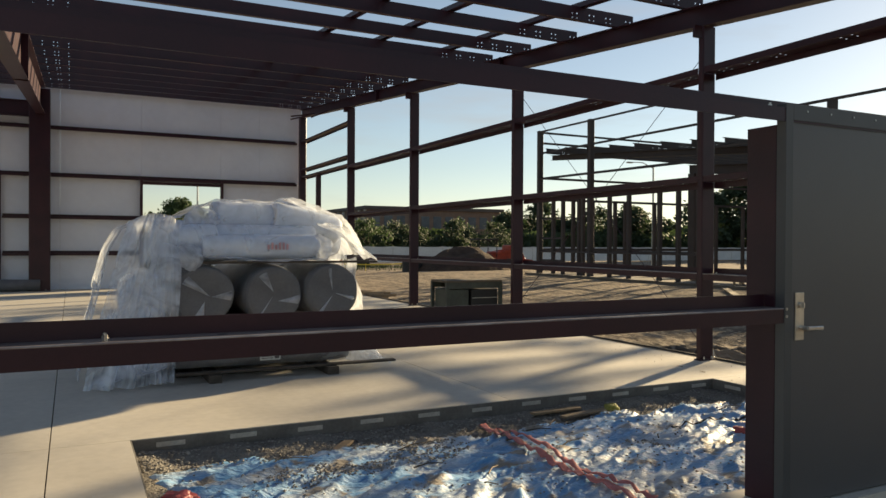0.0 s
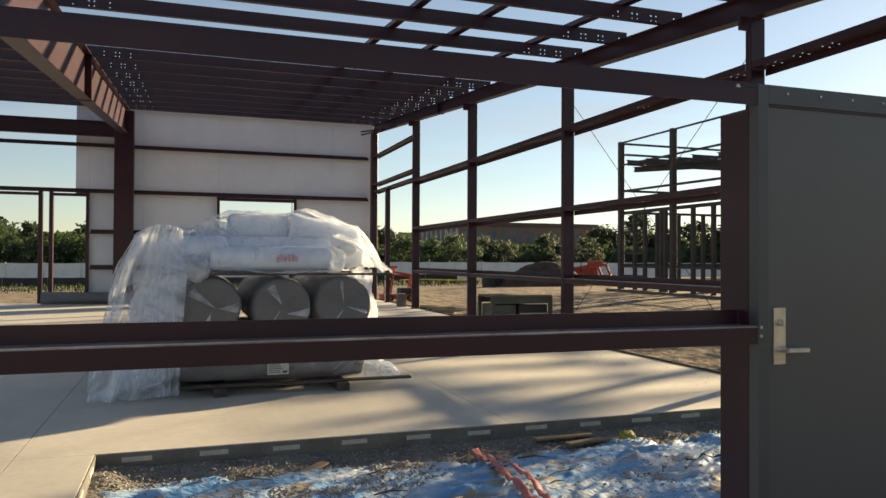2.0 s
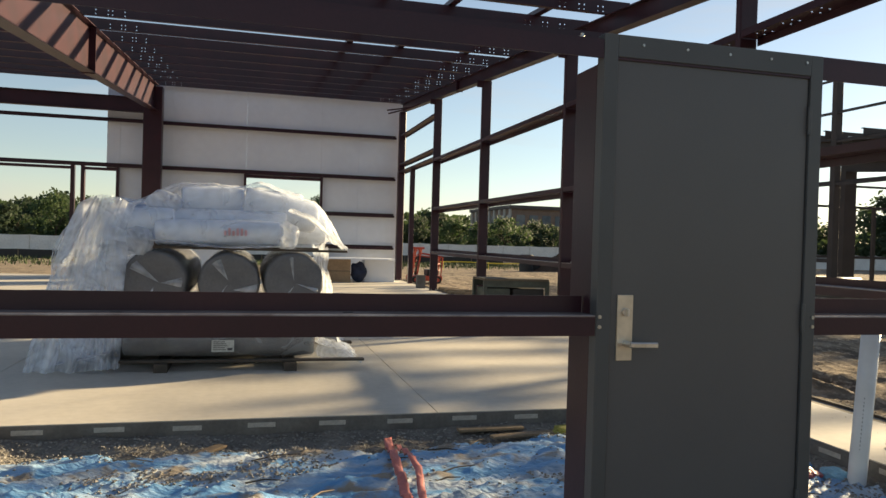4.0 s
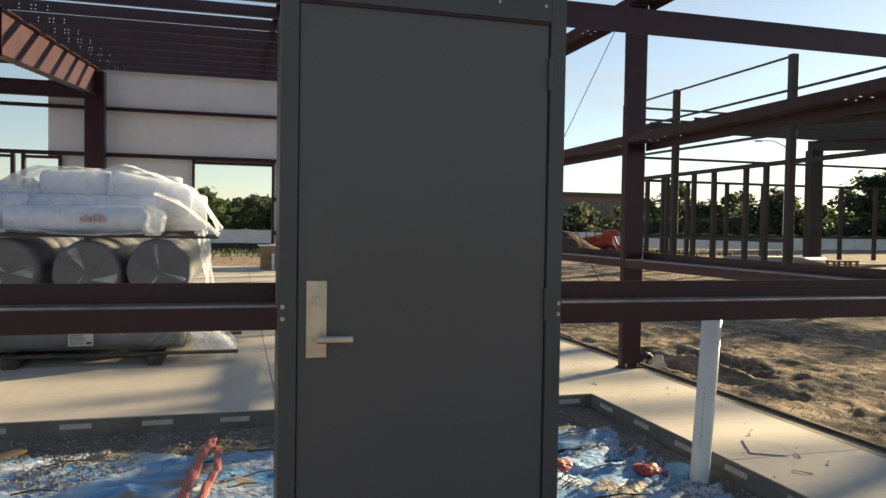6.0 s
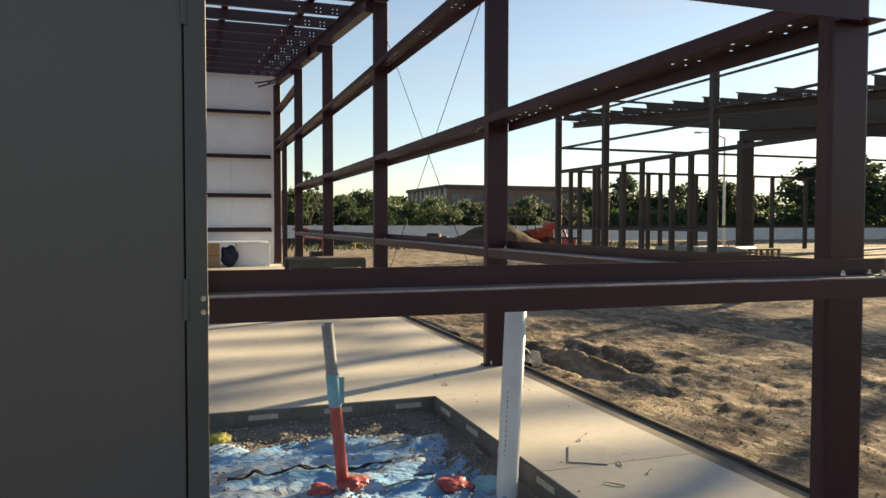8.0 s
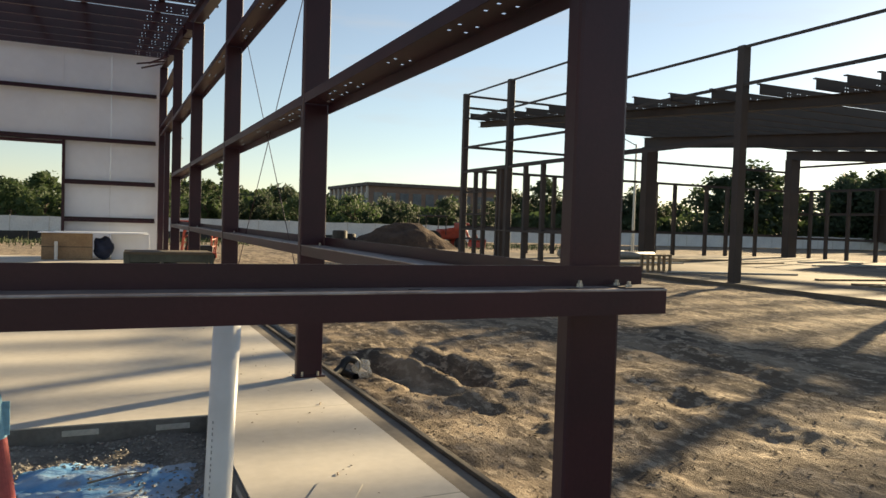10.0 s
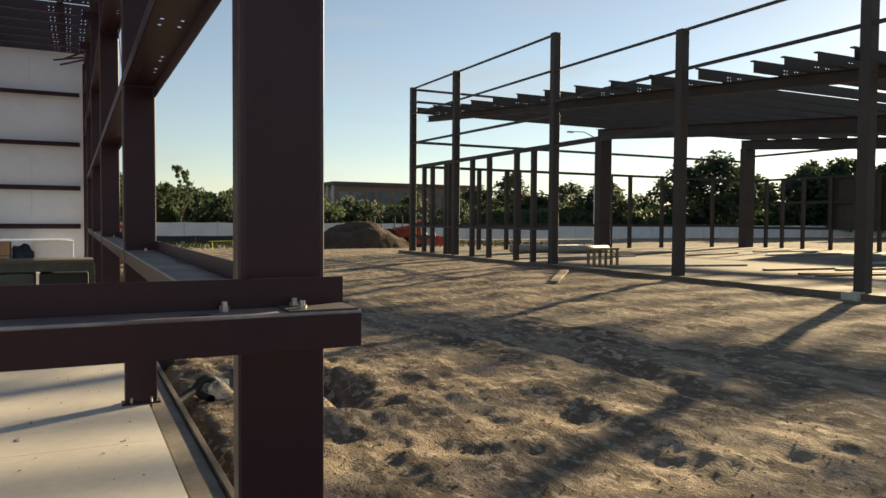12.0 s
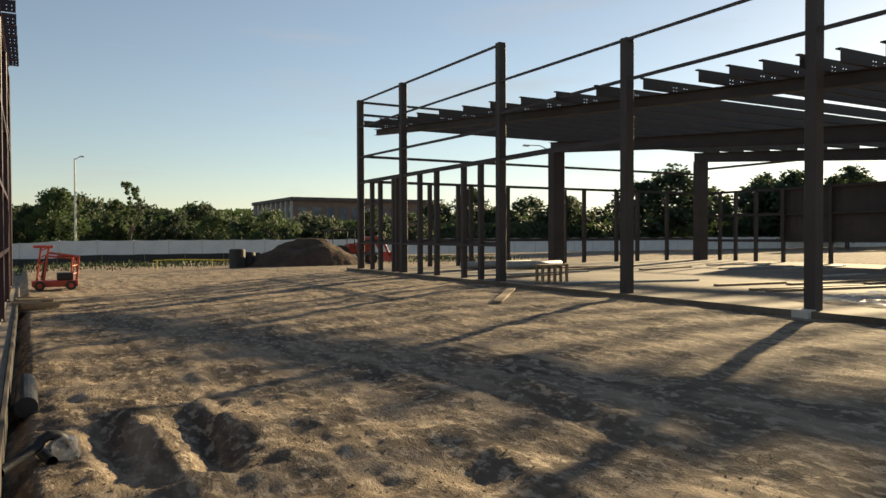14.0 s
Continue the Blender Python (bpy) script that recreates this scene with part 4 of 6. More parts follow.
# ---- street lamp ----
lamp = empty("street_lamp", (9.6, 77, -0.75), "tall slim galvanised street lamp pole", "street lamp")
b = bmesh.new()
tube(b, (0, 0, 0), (0, 0, 9.6), 0.12, 0.07, 10)
part("pole", b, GALV, lamp)
b = bmesh.new()
tube(b, (0, 0, 9.5), (0.5, -0.3, 9.75), 0.04, 0.04, 8)
box(b, (0.4, -0.5, 9.7), (0.8, -0.2, 9.82), 0.03)
part("lamp_head", b, GALV, lamp)

lamp = empty("street_lamp", (38.5, 41.4, -0.5), "street lamp with a curved arm beyond the steel frame", "street lamp")
b = bmesh.new()
tube(b, (0, 0, 0), (0, 0, 8.0), 0.11, 0.07, 10)
part("pole", b, GALV, lamp)
b = bmesh.new()
tube(b, (0, 0, 7.9), (-0.7, 0.45, 8.35), 0.04, 0.035, 8)
tube(b, (-0.7, 0.45, 8.35), (-1.4, 0.9, 8.4), 0.035, 0.03, 8)
part("arm", b, GALV, lamp)
b = bmesh.new()
box(b, (-1.85, 0.78, 8.30), (-1.35, 1.05, 8.42), 0.04)
part("lamp_head", b, GALV, lamp)

# ---- pit: soil, plastic sheet, edge, debris ----
def field(name, x0, x1, y0, y1, step, fn, mat, label, category, kind=""):
    nx, ny = round((x1 - x0) / step), round((y1 - y0) / step)
    vs = [(x0 + (x1 - x0) * i / nx, y0 + (y1 - y0) * j / ny, fn(x0 + (x1 - x0) * i / nx, y0 + (y1 - y0) * j / ny)) for j in range(ny + 1) for i in range(nx + 1)]
    fs = [(j * (nx + 1) + i, j * (nx + 1) + i + 1, (j + 1) * (nx + 1) + i + 1, (j + 1) * (nx + 1) + i) for j in range(ny) for i in range(nx)]
    me = bpy.data.meshes.new(name)
    me.from_pydata(vs, [], fs)
    me.materials.append(mat)
    for p in me.polygons:
        p.use_smooth = True
    return tagged(new(name, me), label, category, kind=kind)


def pit_soil_z(x, y):
    v = Vector((x, y, 0))
    edge = min(PIT[3] - y, PIT[1] - x, x - PIT[0])
    return -0.185 + 0.075 * math.exp(-(edge / 0.28) ** 2) + 0.035 * noise.noise(v * 2.2) + 0.02 * noise.noise(v * 9)


def sheet_z(x, y):
    v = Vector((x, y, 0))
    # long folds that run slightly across the pit
    f = Vector((0.55 * x + 1.1 * y, 3.4 * y - 1.5 * x, 0.0))
    warp = noise.noise(v * 1.3) * 1.3
    r = 1 - abs(noise.noise(f * 1.1 + Vector((warp, warp, 2))))
    r2 = 1 - abs(noise.noise(f * 2.6 + Vector((5, warp, 7))))
    r3 = 1 - abs(noise.noise(f * 5.5 + Vector((warp * 2, 1, 3))))
    z = -0.18 + 0.048 * r ** 3 + 0.030 * r2 ** 4 + 0.014 * r3 ** 5 + 0.03 * noise.noise(v * 1.1 + Vector((3, 1, 0)))
    edge = min(PIT[3] - 0.36 - y + 0.22 * noise.noise(Vector((x * 1.4, 3, 0))), PIT[1] - 0.05 - x + 0.08 * noise.noise(Vector((7, y * 2, 0))))
    if edge < 0.12:
        z -= (0.12 - edge) * 0.45
    return z


field("pit_soil", PIT[0] - 0.02, PIT[1] + 0.02, PIT[2] - 0.02, PIT[3] + 0.02, 0.05, pit_soil_z, STONE_SOIL, "grey gravelly soil in the sunken pit", "soil", "structure")
field("plastic_sheet", PIT[0] + 0.04, PIT[1] - 0.06, PIT[2] + 0.02, PIT[3] - 0.06, 0.022, sheet_z, SHEET, "crumpled blue and white plastic sheeting spread over pit soil", "plastic sheet")

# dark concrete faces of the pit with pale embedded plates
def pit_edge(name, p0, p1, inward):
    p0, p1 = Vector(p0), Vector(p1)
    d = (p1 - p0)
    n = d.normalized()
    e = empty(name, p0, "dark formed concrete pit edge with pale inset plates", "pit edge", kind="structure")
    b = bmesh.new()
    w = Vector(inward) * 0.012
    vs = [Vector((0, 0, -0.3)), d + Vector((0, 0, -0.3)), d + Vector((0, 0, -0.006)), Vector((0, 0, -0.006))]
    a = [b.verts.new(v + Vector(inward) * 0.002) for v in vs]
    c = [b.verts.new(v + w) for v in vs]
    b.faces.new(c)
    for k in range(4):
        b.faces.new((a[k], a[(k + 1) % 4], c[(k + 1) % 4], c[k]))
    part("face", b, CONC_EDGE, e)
    me = None
    ln = d.length
    k = 0
    while 0.18 + 0.535 * k + 0.21 < ln:
        if me is None:
            b = bmesh.new()
            box(b, (0, -0.003, -0.018), (0.205, 0.003, 0.018), 0.002)
            me = finish("plate", b, PLATE)
        ob = new("plate", me)
        ob.parent = e
        s = 0.18 + 0.535 * k
        ob.matrix_local = Matrix.Translation(n * s + w + Vector(inward) * 0.001 + Vector((0, 0, -0.052 + 0.004 * math.sin(k * 2.3)))) @ Matrix.Rotation(math.atan2(n.y, n.x), 4, "Z")
        k += 1
    return e


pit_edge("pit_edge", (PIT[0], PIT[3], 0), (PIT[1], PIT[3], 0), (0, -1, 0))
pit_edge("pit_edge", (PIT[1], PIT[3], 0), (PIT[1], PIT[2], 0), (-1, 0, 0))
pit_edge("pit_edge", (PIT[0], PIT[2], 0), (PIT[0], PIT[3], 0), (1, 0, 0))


def scatter(name, count, seed, place, size, mat, label, category, flat=0.6):
    rnd = random.Random(seed)
    vs, fs = [], []
    octa = [(1, 0, 0), (0, 1, 0), (-1, 0, 0), (0, -1, 0), (0, 0, 1), (0, 0, -0.6)]
    tri = [(0, 1, 4), (1, 2, 4), (2, 3, 4), (3, 0, 4), (1, 0, 5), (2, 1, 5), (3, 2, 5), (0, 3, 5)]
    for _ in range(count):
        p = place(rnd)
        s = rnd.uniform(*size)
        rot = Matrix.Rotation(rnd.uniform(0, 6.28), 3, "Z") @ Matrix.Rotation(rnd.uniform(-0.5, 0.5), 3, "X")
        i0 = len(vs)
        for q in octa:
            w = Vector((q[0] * s * rnd.uniform(0.7, 1.4), q[1] * s * rnd.uniform(0.6, 1.1), q[2] * s * flat * rnd.uniform(0.7, 1.2)))
            vs.append(Vector(p) + rot @ w)
        fs += [(a + i0, b_ + i0, c + i0) for a, b_, c in tri]
    me = bpy.data.meshes.new(name)
    me.from_pydata(vs, [], fs)
    me.materials.append(mat)
    return tagged(new(name, me), label, category, kind="stuff")


def in_pit(rnd):
    while True:
        x, y = rnd.uniform(PIT[0] + 0.05, PIT[1] - 0.05), rnd.uniform(PIT[2], PIT[3] - 0.03)
        v = noise.noise(Vector((x * 1.3, y * 1.6, 4)))
        edge = min(PIT[3] - y, PIT[1] - x)
        if (edge < 0.5 and rnd.random() < 0.6) or v > 0.26 or rnd.random() < 0.05:
            return (x, y, max(pit_soil_z(x, y), sheet_z(x, y)) + 0.004)


scatter("gravel", 6500, 3, in_pit, (0.005, 0.017), STONE, "loose gravel and soil crumbs on the sheeting", "gravel")


def on_yard(rnd):
    while True:
        r = rnd.random() ** 1.6
        x, y = 5.4 + 12 * r, rnd.uniform(-1.5, 14)
        if rnd.random() < 1.1 - r:
            return (x, y, ground_z(x, y) + 0.004)


scatter("soil_clods", 4000, 8, on_yard, (0.004, 0.012), DIRT, "dry clods of tan soil over the yard", "soil clods", 0.7)


def by_trench(rnd):
    x, y = 5.45 + 4.0 * rnd.random() ** 1.4, rnd.uniform(0.3, 8.5)
    return (x, y, ground_z(x, y) + 0.004)


scatter("spoil_lumps", 1500, 9, by_trench, (0.005, 0.016), DIRT, "broken lumps of tan soil beside the trench", "soil lumps", 0.4)


def on_slab(rnd):
    return (rnd.uniform(4.15, 5.05), rnd.uniform(0.5, 7.5), 0.004)


scatter("grit", 60, 12, on_slab, (0.003, 0.009), CONC_DUSTY, "scattered grit and chips on the slab", "grit", 0.5)
rs = random.Random(21)
for k in range(7):
    x, y = rs.uniform(4.2, 5.0), rs.uniform(0.8, 4.6)
    b = bmesh.new()
    ln, a = rs.uniform(0.04, 0.11), rs.uniform(0, 3.14)
    tube(b, (-ln / 2, 0, 0), (0, 0.006, 0.004), 0.004, 0.003, 5)
    tube(b, (0, 0.006, 0.004), (ln / 2, 0, 0.001), 0.003, 0.002, 5)
    ob = part("twig", b, WOOD)
    ob.matrix_world = Matrix.Translation((x, y, 0.004)) @ Matrix.Rotation(a, 4, "Z")
    tagged(ob, "small dry twig lying on the concrete", "twig", "twigs")
rs = random.Random(22)
for k in range(26):
    x, y = rs.uniform(PIT[0] + 0.3, PIT[1] - 0.2), rs.uniform(0.6, 2.9)
    b = bmesh.new()
    ln = rs.uniform(0.10, 0.35)
    tube(b, (-ln / 2, 0, 0), (0, 0.01, 0.012), 0.006, 0.005, 5)
    tube(b, (0, 0.01, 0.012), (ln / 2, 0, 0.0), 0.005, 0.003, 5)
    ob = part("stick", b, BARK if k % 3 else WOOD)
    ob.matrix_world = Matrix.Translation((x, y, max(sheet_z(x, y), pit_soil_z(x, y)) + 0.008)) @ Matrix.Rotation(rs.uniform(-0.5, 0.8), 4, "Z")
    tagged(ob, "broken stick lying on the plastic sheeting", "stick", "sticks in the pit")
for x, y, ln, a in ((1.95, 2.92, 0.55, 0.05), (2.25, 2.80, 0.7, 0.15), (-0.2, 2.75, 0.3, 0.9)):
    b = bmesh.new()
    box(b, (-ln / 2, -0.04, 0), (ln / 2, 0.04, 0.02), 0.003)
    ob = part("board_scrap", b, WOOD)
    ob.matrix_world = Matrix.Translation((x, y, max(sheet_z(x, y), pit_soil_z(x, y)) + 0.012)) @ Matrix.Rotation(a, 4, "Z")
    tagged(ob, "short scrap of pale board in the pit", "board", "board scraps")


def ribbon(name, pts, w, mat, label, category, lift=0.02, seed=0):
    b = bmesh.new()
    rows = []
    n = 40
    for i in range(n + 1):
        t = i / n * (len(pts) - 1)
        k = min(int(t), len(pts) - 2)
        p = Vector((*pts[k], 0)).lerp(Vector((*pts[k + 1], 0)), t - k)
        d = (Vector((*pts[k + 1], 0)) - Vector((*pts[k], 0))).normalized()
        s = Vector((-d.y, d.x, 0))
        row = []
        for q in range(5):
            o = p + s * (q / 4 - 0.5) * w
            z = max(sheet_z(o.x, o.y), pit_soil_z(o.x, o.y)) + lift + 0.018 * abs(noise.noise(Vector((q * 1.7, i * 0.3, seed))))
            row.append(b.verts.new((o.x, o.y, z)))
        rows.append(row)
    for i in range(n):
        for q in range(4):
            b.faces.new((rows[i][q], rows[i + 1][q], rows[i + 1][q + 1], rows[i][q + 1]))
    ob = part(name, b, mat, smooth=True)
    mod = ob.modifiers.new("thick", "SOLIDIFY")
    mod.thickness = 0.004
    return tagged(ob, label, category)


ribbon("red_strap", [(1.09, 2.80), (1.03, 2.2), (0.96, 1.5), (0.98, 0.7)], 0.06, REDSTRAP, "flat faded red strap lying across the sheeting", "strap", 0.03, 1)
ribbon("red_strap", [(1.13, 2.62), (1.14, 2.0), (1.02, 1.3), (1.12, 0.7)], 0.045, REDSTRAP, "folded faded red strap on plastic sheeting", "strap", 0.035, 4)
ribbon("black_strip", [(2.55, 2.05), (3.0, 2.0), (3.5, 1.95)], 0.02, BLACK, "thin black strip on the plastic sheeting", "strip", 0.02, 6)


def crumple(name, x, y, r, mat, label, category, seed):
    b = bmesh.new()
    ball(b, (0, 0, 0), r, 3)
    for v in b.verts:
        k = 1 + 0.55 * noise.noise(v.co * (3.2 / r) * 0.3 + Vector((seed, 0, 0))) + 0.25 * noise.noise(v.co * (9 / r) * 0.3)
        v.co = Vector((v.co.x * k, v.co.y * k, v.co.z * k * 0.42))
    ob = part(name, b, mat, smooth=False)
    ob.location = (x, y, max(sheet_z(x, y), pit_soil_z(x, y)) + r * 0.22)
    return tagged(ob, label, category)


crumple("red_film", 3.20, 1.68, 0.085, REDTAPE, "crumpled red film round a pipe base", "film", 1)
crumple("red_film", 3.02, 1.72, 0.07, REDTAPE, "crumpled scrap of red film by a pipe", "film", 2)
crumple("red_film", 3.74, 1.52, 0.085, REDTAPE, "crumpled red film beside the white pipe", "film", 3)
crumple("blue_film", 3.92, 1.46, 0.10, BLUETAG, "crumpled blue film beside the white pipe", "film", 4)
crumple("yellow_rag", 2.52, 2.82, 0.075, YELLOWGREEN, "small dusty yellow-green rag on plastic sheeting", "rag", 5)
crumple("red_film", -1.5, 2.0, 0.10, REDTAPE, "crumpled scrap of red film near the pit wall", "film", 7)


def pipe(name, p0, p1, r, label, mat, wall=0.006):
    e = empty(name, p0, label, "pipe")
    d = Vector(p1) - Vector(p0)
    b = bmesh.new()
    n = 28
    u = d.normalized()
    s = u.orthogonal().normalized()
    v = u.cross(s)
    rings = []
    for q, rr in ((0, r), (1, r), (1, r - wall), (0.7, r - wall)):
        rings.append([b.verts.new(d * q + (s * math.cos(2 * math.pi * i / n) + v * math.sin(2 * math.pi * i / n)) * rr) for i in range(n)])
    for a, c in zip(rings, rings[1:]):
        for i in range(n):
            b.faces.new((a[i], a[(i + 1) % n], c[(i + 1) % n], c[i]))
    part("tube", b, mat, e, smooth=True)
    return e, d


wp, wd = pipe("white_pipe", (3.94, 1.305, -0.24), (3.972, 1.25, 0.93), 0.057, "upright white plastic drain pipe standing in the pit", PVC)
side = Vector((-0.72, -0.69, 0))
for k in range(14):
    b = bmesh.new()
    c = wd * (0.30 + 0.022 * k) + side * 0.0575
    box(b, (-0.002, -0.002, -0.004), (0.002, 0.002, 0.004 + 0.003 * (k % 3)), 0, Matrix.Translation(c))
    part("print_mark", b, PIPE_GREY, wp)
rp, rd = pipe("taped_pipe", (3.165, 1.75, -0.24), (3.045, 1.615, 0.79), 0.031, "thin grey stub pipe wrapped in red tape", PIPE_GREY)
b = bmesh.new()
tube(b, rd * 0.16, rd * 0.56, 0.0335, n=20)
part("red_wrap", b, REDTAPE, rp, "faded red tape wrap")
b = bmesh.new()
tube(b, rd * 0.56, rd * 0.735, 0.035, n=20)
box(b, (0.0, -0.012, -0.07), (0.055, -0.006, 0.075), 0.002, Matrix.Translation(rd * 0.64))
part("blue_tag", b, BLUETAG, rp, "pale blue tape tag")

# thin board lying on the slab
b = bmesh.new()
box(b, (-0.11, -0.15, 0), (0.11, 0.15, 0.004), 0.001)
ob = part("loose_tile", b, CONC)
ob.matrix_world = Matrix.Translation((4.50, 1.42, 0.003)) @ Matrix.Rotation(-0.5, 4, "Z")
tagged(ob, "thin loose cement board lying on the slab", "board")

# ---- wrapped pile of insulation rolls ----
def lumber(x0, x1, y0, y1, z0, z1, mat, label, name="timber_bearer", group="pile bearers"):
    b = bmesh.new()
    c = Vector(((x0 + x1) / 2, (y0 + y1) / 2, z0))
    box(b, (x0 - c.x, y0 - c.y, 0), (x1 - c.x, y1 - c.y, z1 - z0), 0.004)
    ob = part(name, b, mat)
    ob.location = c
    return tagged(ob, label, "timber", group)


for x in (-0.84, 0.42):
    lumber(x, x + 0.13, 5.05, 7.9, 0.0, 0.085, DARKWOOD, "short timber bearer under the wrapped rolls")
lumber(-1.20, 1.26, 5.12, 5.21, 0.087, 0.112, DARKWOOD, "long dark plank under the wrapped rolls")
lumber(-1.1, 1.3, 6.4, 6.5, 0.087, 0.115, DARKWOOD, "long dark plank under the wrapped rolls")
lumber(-1.1, 1.2, 7.5, 7.6, 0.087, 0.115, DARKWOOD, "long dark plank under the wrapped rolls")


def roll(x, y, z, axis_vec, r, ln, mat, label, spiral=True, wrap=True, lumpy=0.02, seed=0):
    """A soft roll with a slightly uneven surface, a sunken end and its film wrap."""
    e = empty("insulation_roll", (x, y, z), label, "insulation roll", "insulation rolls")
    d = Vector(axis_vec).normalized()
    s = d.orthogonal().normalized() if abs(d.z) > 0.9 else d.cross(Vector((0, 0, 1))).normalized()
    u = s.cross(d)
    def skin(name, rr, m, n=44, cuts=14, amp=lumpy, cap=True, part_label=""):
        b = bmesh.new()
        rings = []
        for k in range(cuts + 1):
            row = []
            q = k / cuts
            tuck = 1 - 0.06 * (max(0, 1 - q * 12) ** 2 + max(0, 1 - (1 - q) * 12) ** 2)
            for i in range(n):
                a = 2 * math.pi * i / n
                w = rr * tuck * (1 + amp * 2 * noise.noise(Vector((math.cos(a) * 1.6, math.sin(a) * 1.6, q * ln * 1.6 + seed))))
                row.append(b.verts.new(d * (q * ln) + s * math.cos(a) * w + u * math.sin(a) * w))
            rings.append(row)
        for k in range(cuts):
            for i in range(n):
                b.faces.new((rings[k][i], rings[k][(i + 1) % n], rings[k + 1][(i + 1) % n], rings[k + 1][i]))
        if cap:
            for row, sg in ((rings[0], 1), (rings[-1], -1)):
                base = [row]
                for f_, push in ((0.93, -0.012), (0.6, 0.01), (0.25, 0.028)):
                    ctr = d * (0 if sg == 1 else ln)
                    base.append([b.verts.new(ctr + (v.co - ctr) * f_ + d * sg * (push + 0.004 * noise.noise(Vector((math.cos(2 * math.pi * i / n) * 1.5, math.sin(2 * math.pi * i / n) * 1.5, f_ * 2 + seed))))) for i, v in enumerate(row)])
                for a_, c_ in zip(base, base[1:]):
                    for i in range(n):
                        b.faces.new((a_[i], a_[(i + 1) % n], c_[(i + 1) % n], c_[i]))
                b.faces.new(base[-1])
        part(name, b, m, e, part_label, smooth=True)
    skin("roll", r, mat)
    if wrap:
        skin("film", r + 0.012, FILM, amp=lumpy * 1.8, cap=False, part_label="clear wrinkled film")
        if spiral:
            # taut film folds that meet in a star on the end
            b = bmesh.new()
            rnd = random.Random(seed)
            for k in range(3):
                a = 2 * math.pi * k / 3 + rnd.uniform(-0.5, 0.5)
                p = (s * math.cos(a) + u * math.sin(a)) * r * rnd.uniform(0.75, 0.93)
                o = (s * rnd.uniform(-0.1, 0.25) + u * rnd.uniform(-0.25, 0.15)) * r
                w = (s * -math.sin(a) + u * math.cos(a)) * r * rnd.choice((0.04, 0.07, 0.16))
                vs = [b.verts.new(q) for q in (o - d * 0.012, p + w - d * 0.016, p * 1.04 - d * 0.03, p - w - d * 0.016)]
                b.faces.new((vs[0], vs[1], vs[2]))
                b.faces.new((vs[0], vs[2], vs[3]))
            part("film_fold", b, FILM_LOOSE, e)
    return e


# lower layer: rolls lying along x
for k, y in enumerate((5.42, 5.97, 6.52, 7.07, 7.62)):
    roll(-1.15, y, 0.363, (1, 0, 0), 0.248, 1.88, GREYROLL, "grey insulation roll in clear film on timber bearers", spiral=False, seed=k * 3.1)
# middle layer: rolls lying along y
for k, (x, z) in enumerate(((-0.872, 0.905), (-0.147, 0.895), (0.510, 0.915))):
    roll(x, 5.17, z, (0, 1, 0), 0.315, 2.6, GREYROLL, "grey insulation roll wrapped in clear film, end showing", seed=11 + k * 2.7)
roll(-1.52, 5.45, 0.29, (0, 1, 0), 0.27, 2.4, WHITEROLL, "white-faced insulation roll in film at the pile's flank", seed=31)
roll(-1.42, 5.50, 0.845, (0.05, 1, 0), 0.26, 2.3, WHITEROLL, "white-faced insulation roll in clear film", seed=33)
lumber(-1.40, 1.06, 5.2, 5.28, 1.228, 1.252, DARKWOOD, "dark thin batten between layers of rolls", "batten", "battens")
lumber(-1.3, 1.0, 6.6, 6.68, 1.228, 1.252, DARKWOOD, "dark thin batten between layers of rolls", "batten", "battens")
wr = roll(-0.87, 5.36, 1.392, (1, 0, 0.012), 0.135, 1.25, WHITEROLL, "white-faced insulation roll with red print", spiral=False, lumpy=0.02, seed=41)
for k in range(6):
    b = bmesh.new()
    hgt = (0.05, 0.075, 0.05, 0.075, 0.075, 0.06)[k]
    box(b, (0.66 + k * 0.041, -0.152, -0.015), (0.684 + k * 0.041, -0.145, -0.015 + hgt), 0.002)
    part("red_print", b, REDINK, wr)
roll(-0.78, 5.66, 1.485, (1, 0.02, 0.01), 0.165, 1.20, WHITEROLL, "white-faced insulation roll behind the printed one", seed=42)
roll(-1.36, 5.44, 1.465, (1, 0.06, 0.02), 0.165, 0.64, WHITEROLL, "short white-faced insulation roll in clear film", seed=43, lumpy=0.03)
roll(-1.30, 6.15, 1.50, (1, 0.03, 0.0), 0.20, 1.3, WHITEROLL, "white-faced insulation roll in clear film", seed=44)
roll(-0.10, 6.2, 1.50, (1, 0.05, 0.0), 0.20, 1.0, WHITEROLL, "white-faced insulation roll in clear film", seed=45)
roll(-0.66, 5.78, 1.735, (1, 0.10, 0.01), 0.165, 0.62, WHITEROLL, "short white-faced roll lying on top of the pile", seed=47, lumpy=0.035)
roll(-0.02, 5.74, 1.755, (1, 0.10, -0.20), 0.165, 0.80, WHITEROLL, "white-faced insulation roll sloping down the pile's top", seed=49, lumpy=0.03)
roll(-0.62, 6.25, 1.76, (1, 0.05, -0.03), 0.18, 1.25, WHITEROLL, "white-faced insulation roll on top of the pile", seed=51)
# paper label on the lower rolls
lab = empty("paper_label", (-0.19, 5.155, 0.25), "white printed paper label stuck to film", "label")
b = bmesh.new()
box(b, (-0.11, -0.004, -0.06), (0.11, 0.0, 0.06), 0.001)
part("paper", b, PAPER, lab)
for k in range(5):
    b = bmesh.new()
    box(b, (-0.095, -0.0055, 0.038 - k * 0.02), (0.02 + 0.012 * (k % 3), -0.0042, 0.046 - k * 0.02))
    part("print_line", b, INK, lab)
b = bmesh.new()
box(b, (0.045, -0.0055, -0.045), (0.095, -0.0042, -0.02))
part("print_block", b, INK, lab)


